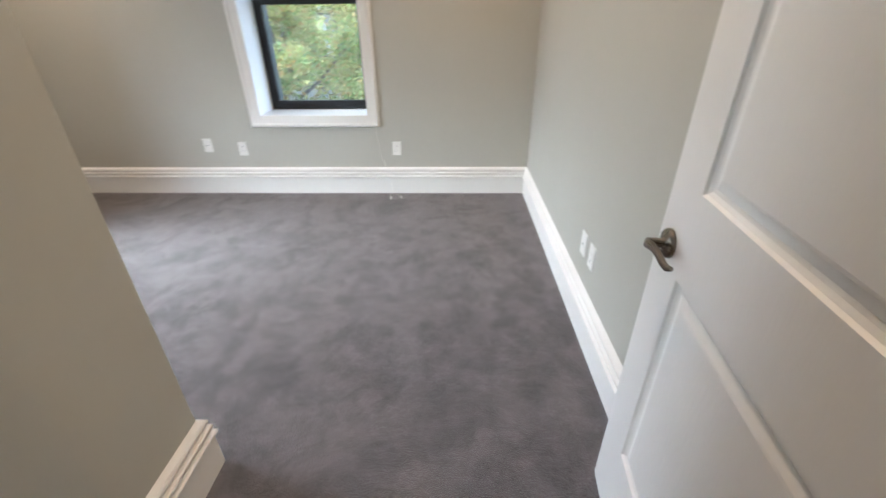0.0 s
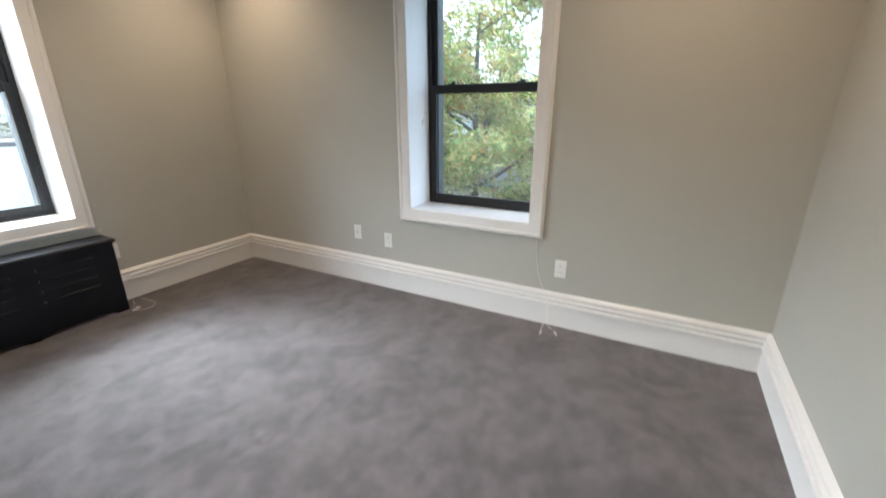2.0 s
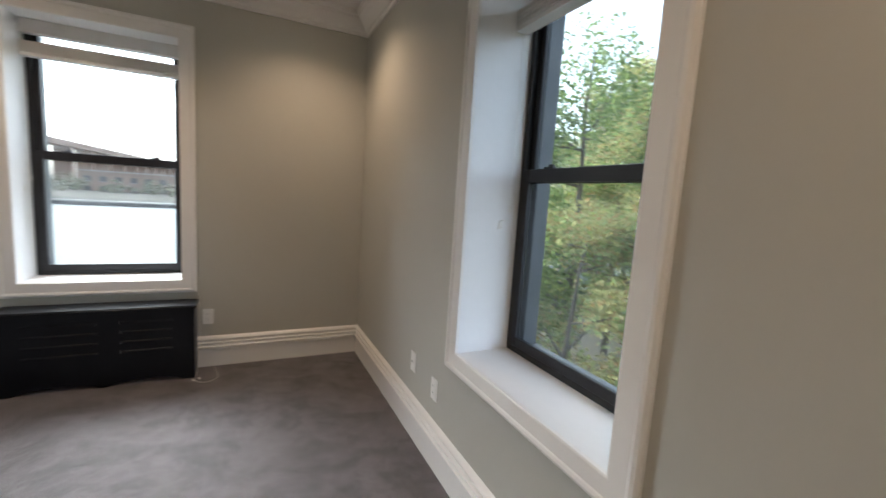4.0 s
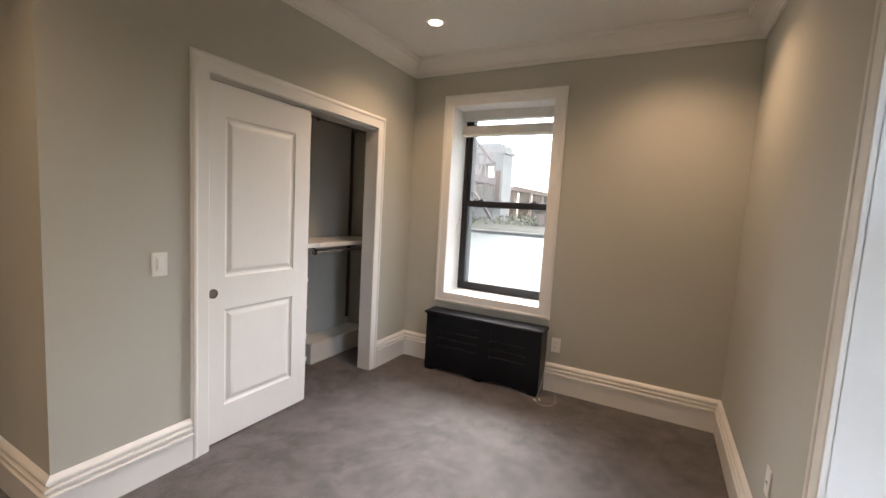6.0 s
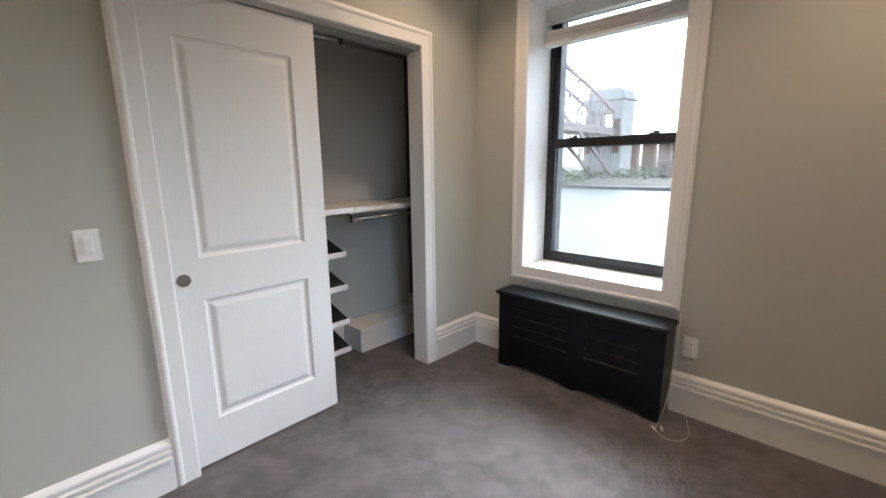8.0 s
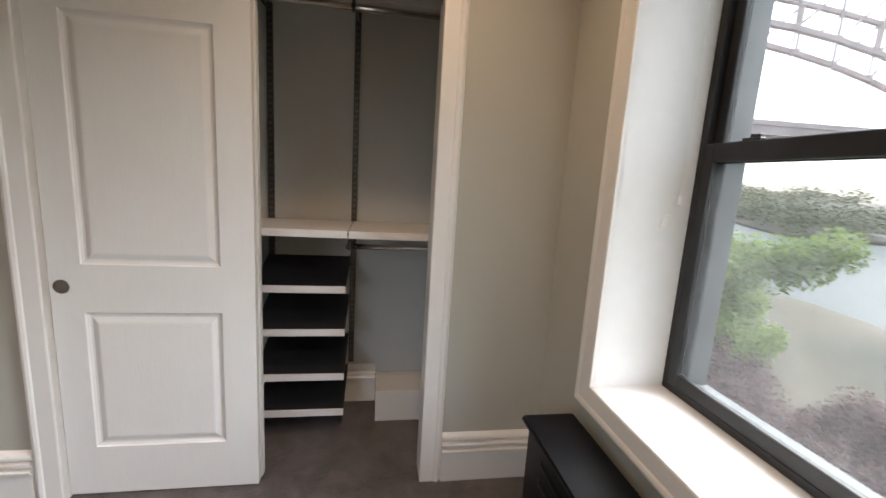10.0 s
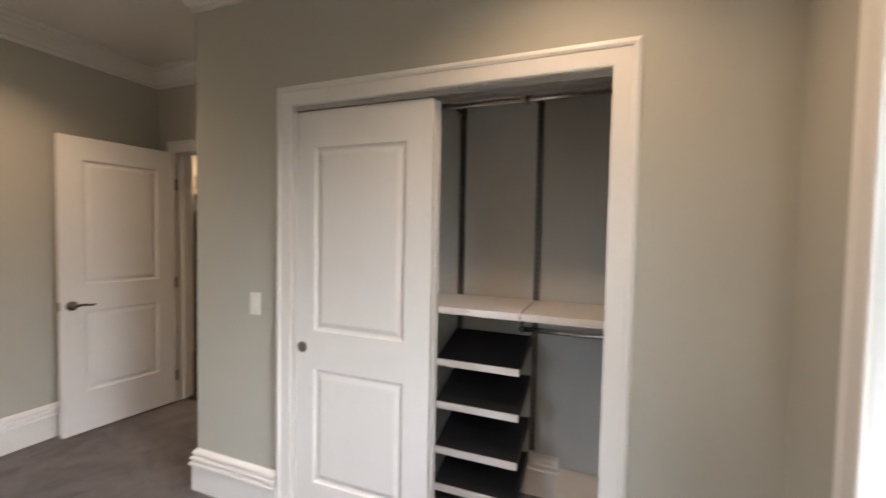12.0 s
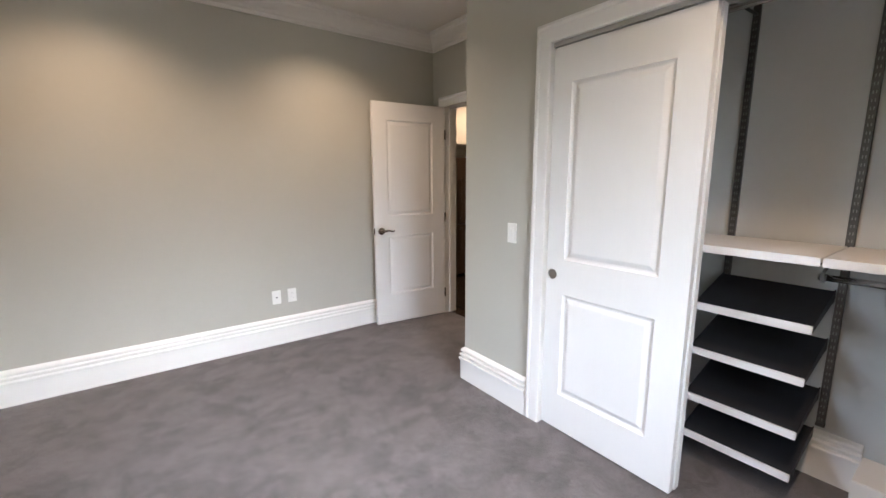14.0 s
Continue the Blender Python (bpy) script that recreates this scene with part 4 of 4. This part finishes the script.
def tree(x, y, base, height, spread, seed, mat, label, leaf=0.11, count=7000, low=0.3, trunk=0.14, group="trees by the house"):
    rng = random.Random(seed)
    t = thing("tree", pose(x, y, base), label, "tree", group)
    bm = bmesh.new()
    lean = Vector((rng.uniform(-0.4, 0.4), rng.uniform(-0.4, 0.4), 0))
    line = [Vector((0, 0, -0.2)) + lean * (k / 6) ** 2 + Vector((0, 0, height * 0.85 * k / 6)) + Vector((rng.uniform(-0.08, 0.08), rng.uniform(-0.08, 0.08), 0)) * (k > 0) for k in range(7)]
    tube(bm, line, [trunk * (1 - 0.13 * k) for k in range(7)], 9)
    blobs = [(*line[-1], spread * 0.3)]
    for n in range(13):
        k = rng.uniform(low, 0.95)
        i = min(5, int(k * 6))
        start = line[i].lerp(line[i + 1], k * 6 - i)
        a = rng.uniform(0, 6.3)
        reach = spread * rng.uniform(0.55, 1.0) * (1.15 - 0.6 * abs(k - 0.55))
        tip = start + Vector((math.cos(a) * reach, math.sin(a) * reach, reach * rng.uniform(0.15, 0.7)))
        mid = start.lerp(tip, 0.5) + Vector((rng.uniform(-0.2, 0.2), rng.uniform(-0.2, 0.2), -0.1 * reach))
        r = trunk * (1 - 0.75 * k) * 0.6
        tube(bm, [start, mid, tip], [r, r * 0.65, r * 0.2], 6)
        for f in (0.55, 0.8, 1.0):
            c = start.lerp(tip, f) + Vector((rng.uniform(-0.4, 0.4), rng.uniform(-0.4, 0.4), rng.uniform(-0.2, 0.4))) * spread * 0.25
            twig = mid.lerp(tip, max(0, f - 0.5) * 2)
            tube(bm, [twig, twig.lerp(c, 0.6) + Vector((0, 0, 0.05)), c], [r * 0.35, r * 0.2, r * 0.08], 5)
            blobs.append((*c, spread * rng.uniform(0.16, 0.30)))
    part("trunk", bm, BARK, t, smooth=True)
    leaves("crown", blobs, count, leaf, mat, t, rng)
    return t


AUT = "tree with thinning yellow-green and orange autumn leaves"
tree(-1.3, 8.4, GROUND, 8.5, 3.0, 11, LEAF_AUTUMN, AUT, 0.13, 20000, 0.25, 0.17)
tree(-4.2, 6.3, GROUND, 10.0, 3.3, 12, LEAF_GREEN, "slender green tree beside the house", 0.11, 16000, 0.25, 0.13)
tree(-5.8, 9.6, GROUND, 8.0, 3.0, 18, LEAF_AUTUMN, AUT, 0.13, 18000, 0.12, 0.12)
tree(-2.6, 4.9, GROUND, 5.2, 2.2, 19, LEAF_AUTUMN, AUT, 0.10, 16000, 0.15, 0.09)
tree(-10.5, 12.5, GROUND, 8.5, 3.4, 20, LEAF_GREEN, "green street tree across the lawn", 0.16, 14000, 0.12, 0.15)
tree(2.6, 13.5, GROUND, 9.0, 3.4, 13, LEAF_AUTUMN, AUT, 0.15, 18000, 0.2, 0.16)
tree(-7.5, 13.0, GROUND, 9.5, 3.6, 14, LEAF_AUTUMN, AUT, 0.16, 18000, 0.2, 0.18)
tree(-2.5, 19.0, GROUND, 9.0, 4.0, 15, LEAF_AUTUMN, AUT, 0.2, 14000, 0.15, 0.18)
tree(6.5, 20.0, GROUND, 9.0, 4.0, 16, LEAF_GREEN, "green street tree across the lawn", 0.22, 6000, 0.15, 0.18)
tree(-12.0, 22.0, GROUND, 10.0, 4.5, 17, LEAF_GREEN, "green street tree across the lawn", 0.24, 6000, 0.15, 0.2)
tree(-6.2, -8.4, GROUND, 4.2, 2.1, 21, LEAF_GREEN, "bushy green tree on the river bank", 0.10, 30000, 0.12, 0.10)


def shrub(x, y, r, h, seed, label):
    rng = random.Random(seed)
    s = thing("shrub", pose(x, y, GROUND), label, "shrub", "purple shrubs")
    bm = bmesh.new()
    blobs = []
    for n in range(16):
        a, k = rng.uniform(0, 6.3), rng.random() ** 0.5
        tip = Vector((math.cos(a) * r * k, math.sin(a) * r * k, h * (1 - 0.4 * k * k) * rng.uniform(0.75, 1.0)))
        tube(bm, [(0.1 * math.cos(a), 0.1 * math.sin(a), -0.1), (tip.x * 0.5, tip.y * 0.5, tip.z * 0.6), tip], [0.025, 0.017, 0.006], 5)
        blobs += [(*tip, 0.38), (tip.x * 0.8, tip.y * 0.8, tip.z * 0.7, 0.42)]
    part("stems", bm, BARK, s)
    leaves("foliage", blobs, 14000, 0.075, LEAF_RED, s, rng)
    return s


shrub(-3.6, -5.0, 1.3, 2.3, 31, "purple-leaved shrub below the window")
shrub(-5.4, -3.4, 1.2, 2.0, 32, "purple-leaved shrub on the river bank")
shrub(-2.6, -6.8, 1.2, 2.2, 33, "purple-leaved shrub below the window")
shrub(-2.4, -3.7, 1.1, 1.6, 34, "purple-leaved shrub below the window")
shrub(-4.6, -6.6, 1.3, 2.4, 35, "purple-leaved shrub on the river bank")
shrub(-7.4, -5.4, 1.3, 1.6, 36, "purple-leaved shrub on the river bank")


def parked_car(x, y, turn):
    c = thing("parked_car", pose(x, y, GROUND + 0.16, 0, 0, turn), "white car parked along the street", "car", "parked cars")
    bm = bmesh.new()
    prof = [(-2.2, 0.35), (-2.25, 0.75), (-2.0, 0.95), (-1.2, 1.0), (1.3, 0.98), (2.1, 0.85), (2.25, 0.6), (2.2, 0.35)]
    a = [bm.verts.new((px, -0.88, pz)) for px, pz in prof]
    b = [bm.verts.new((px, 0.88, pz)) for px, pz in prof]
    bm.faces.new(a), bm.faces.new(list(reversed(b)))
    for k in range(len(prof)):
        j = (k + 1) % len(prof)
        bm.faces.new((a[k], a[j], b[j], b[k]))
    bmesh.ops.recalc_face_normals(bm, faces=bm.faces)
    bmesh.ops.bevel(bm, geom=list(bm.edges), offset=0.05, segments=2, affect="EDGES")
    part("body", bm, CAR_WHITE, c, smooth=False)
    cb = bmesh.new()
    for z, xa, xb, w in ((0.97, -1.7, 1.05, 0.80), (1.42, -1.2, 0.3, 0.62)):
        for px, py in ((xa, -w), (xb, -w), (xb, w), (xa, w)):
            cb.verts.new((px, py, z))
    cb.verts.ensure_lookup_table()
    v = cb.verts
    for q in ((4, 5, 6, 7), (0, 1, 5, 4), (1, 2, 6, 5), (2, 3, 7, 6), (3, 0, 4, 7)):
        cb.faces.new([v[i] for i in q])
    part("cabin_glass", cb, CAR_GLASS, c)
    part("roof", boxes((-1.22, 0.32, -0.63, 0.63, 1.40, 1.46), bevel=0.025, seg=2), CAR_WHITE, c)
    for px in (-1.35, 1.4):
        for py in (-0.82, 0.82):
            wh = part("wheel", lathe(bmesh.new(), [(0.2, -0.1), (0.31, -0.1), (0.33, -0.07), (0.33, 0.07), (0.31, 0.1), (0.2, 0.1)], pose(px, py, 0.33, 90, 0, 0), 20), RUBBER, c)
            part("rim", lathe(bmesh.new(), [(0.19, -0.105), (0.19, 0.105)], pose(px, py, 0.33, 90, 0, 0), 16), NICKEL, wh)
    return c


parked_car(-1.5, 23.5, 3)
parked_car(4.2, 23.6, -2)
parked_car(-9.5, 23.4, 1)

north_woods = tagged(new("street_trees"), "hazy green and yellow trees beyond the street", "trees", kind="stuff")
rng = random.Random(55)
blobs = []
for n in range(150):
    x = rng.uniform(-48, 22)
    r = rng.uniform(1.2, 2.4)
    blobs.append((x, rng.uniform(31, 42), GROUND + rng.uniform(0.6, 6.8), r))
leaves("foliage", blobs, 26000, 0.42, LEAF_AUTUMN, north_woods, rng)

# far bank: woods, quay, low buildings
rng = random.Random(77)
woods = tagged(new("far_woods"), "hazy strip of woods on the far river bank", "woods", kind="stuff")
blobs = []
for n in range(420):
    y = rng.uniform(-420, 60)
    x = -172 - 0.1 * y - abs(rng.gauss(0, 14)) - (25 if -75 < y < -30 else 0)
    r = rng.uniform(2.2, 4.5)
    blobs.append((x, y, RIVER + 3 + r * rng.uniform(0.3, 1.0), r))
    if y < -130:
        blobs.append((x - 8, y, RIVER + 7 + r, r * 1.2))
leaves("foliage", blobs, 26000, 1.25, LEAF_FAR, woods, rng)
spit = tagged(part("river_bank", boxes((0, 150, -26, 0, -1.5, 0.9), bevel=0.4), GRASS), "low wooded spit of land across the river", "river bank", kind="structure")
spit.matrix_world = pose(-95, -84, RIVER, 0, 0, math.degrees(math.atan2(-0.856, -0.517)))
spit_woods = tagged(new("bank_woods"), "dense green woods on the spit across the river", "woods", kind="stuff")
blobs = []
for n in range(190):
    u, v, rr = rng.uniform(0, 148), rng.uniform(2, 24), rng.uniform(2.2, 3.8)
    blobs.append((-95 - 0.517 * u - 0.856 * v, -84 - 0.856 * u + 0.517 * v, RIVER + rng.uniform(1.5, 6.0), rr))
leaves("foliage", blobs, 16000, 0.95, LEAF_FAR, spit_woods, rng)
quay = tagged(new("quay"), "low pale concrete quay on the far river bank", "quay", kind="structure")
part("deck", boxes((-186, -160, -82, 60, RIVER - 1, RIVER + 1.5), bevel=0.1), CONCRETE, quay)
part("sea_wall", boxes((-160, -159.3, -82, 60, RIVER - 1, RIVER + 1.1)), FRAME, quay)


def far_building(x, y, w, d, h, mat, label):
    b = thing("far_building", pose(x, y, RIVER + 2), label, "building", "far bank buildings")
    part("wall", boxes((-d, 0, 0, w, 0, h)), mat, b)
    part("roof", boxes((-d - 0.3, 0.3, -0.3, w + 0.3, h, h + 0.5)), CONCRETE, b)
    for i in range(int(w // 5)):
        for k in range(max(1, int(h // 4))):
            win = part("window", boxes((0.02, 0.15, 1.2 + i * 5, 3.4 + i * 5, 1.2 + k * 4, 3.2 + k * 4)), CAR_GLASS, b)
            part("sill", boxes((0.02, 0.3, 1.1 + i * 5, 3.5 + i * 5, 1.0 + k * 4, 1.2 + k * 4)), CONCRETE, win)
    return b


far_building(-205, -60, 34, 16, 9, BRICK_FAR, "long brown brick building behind the quay")
far_building(-200, -20, 24, 14, 7, MASONRY, "low pale building behind the quay")
far_building(-210, 12, 40, 16, 8, BRICK_FAR, "long brown brick building behind the quay")

# ---- the arch bridge ----
bridge = thing("arch_bridge", pose(-230, -98, RIVER, 0, 0, math.degrees(math.atan2(-22, 330))), "large red steel arch bridge with masonry towers, colours paled as by haze", "bridge")
SPAN, DECK = 300.0, 28.0


def rise(s, end, mid):
    k = 2 * s / SPAN - 1
    return end + (mid - end) * (1 - k * k)


def beam(bm, a, b, r):
    tube(bm, [a, b], r, 4)


PANELS = 24
for side in (-6, 6):
    for nm, end, mid, r in (("top_chord", 38, 66, 0.9), ("bottom_chord", 5, 54, 1.0)):
        tube_pts = [(SPAN * i / PANELS, side, rise(SPAN * i / PANELS, end, mid)) for i in range(PANELS + 1)]
        part(nm, tube(bmesh.new(), tube_pts, r, 4), BRIDGE, bridge)
    for i in range(PANELS + 1):
        s = SPAN * i / PANELS
        part("vertical", tube(bmesh.new(), [(s, side, rise(s, 5, 54)), (s, side, rise(s, 38, 66))], 0.45, 4), BRIDGE, bridge)
        if rise(s, 5, 54) > DECK + 1:
            part("hanger", tube(bmesh.new(), [(s, side, DECK), (s, side, rise(s, 5, 54))], 0.28, 4), BRIDGE, bridge)
        if i < PANELS:
            s2 = SPAN * (i + 1) / PANELS
            part("diagonal", tube(bmesh.new(), [(s, side, rise(s, 38, 66)), (s2, side, rise(s2, 5, 54))] if i < PANELS / 2 else [(s, side, rise(s, 5, 54)), (s2, side, rise(s2, 38, 66))], 0.4, 4), BRIDGE, bridge)
part("deck", boxes((0, SPAN, -7, 7, DECK - 2.4, DECK), (0, SPAN, -7.4, -7, DECK, DECK + 1.3), (0, SPAN, 7, 7.4, DECK, DECK + 1.3)), BRIDGE, bridge)
part("viaduct_deck", boxes((-420, -14, -5, 5, DECK - 3.5, DECK - 0.5), (-420, -14, -5.4, -5, DECK - 0.5, DECK + 0.9)), BRICK_FAR, bridge)
for k in range(14):
    part("viaduct_pier", boxes((-44 - k * 28, -39 - k * 28, -4, 4, 0, DECK - 3.5)), BRICK_FAR, bridge)
for s in (-8, SPAN + 8):
    t = part("tower", boxes((s - 7, s + 7, -11, -5, -2, 44), (s - 7, s + 7, 5, 11, -2, 44), (s - 7, s + 7, -5, 5, 38, 44), (s - 7, s + 7, -5, 5, -2, DECK - 3), bevel=0.3), MASONRY, bridge, "stone bridge tower, colour paled as by haze")
    part("cornice", boxes((s - 8, s + 8, -12, 12, 44, 46), (s - 6.5, s + 6.5, -10.5, 10.5, 46, 49), (s - 4, s + 4, -7, 7, 49, 51), bevel=0.2), MASONRY, t)
    for y in (-8, 8):
        part("niche", boxes((s + (7.0 if s < 0 else -7.3), s + (7.3 if s < 0 else -7.0), y - 1.6, y + 1.6, 16, 34)), BRICK_FAR, t)

# ---- kitchen floor boards, last ----
boards = tagged(new("kitchen_floor"), "dark stained wooden floor boards in the kitchen", "floor", kind="structure")
bm = boxes((0, 1.228, 0.001, 0.118, -0.012, 0.0), bevel=0.0012)
plank = part("plank", bm, WOOD, boards)
plank.location = (KX0, KY1 - 0.12, 0)
for r in range(1, 29):
    for k in range(3):
        p = new("plank", plank.data)
        p.parent = boards
        p.location = (KX0 + 1.23 * k, KY1 - 0.12 * (r + 1), -0.0002 * (r % 2))
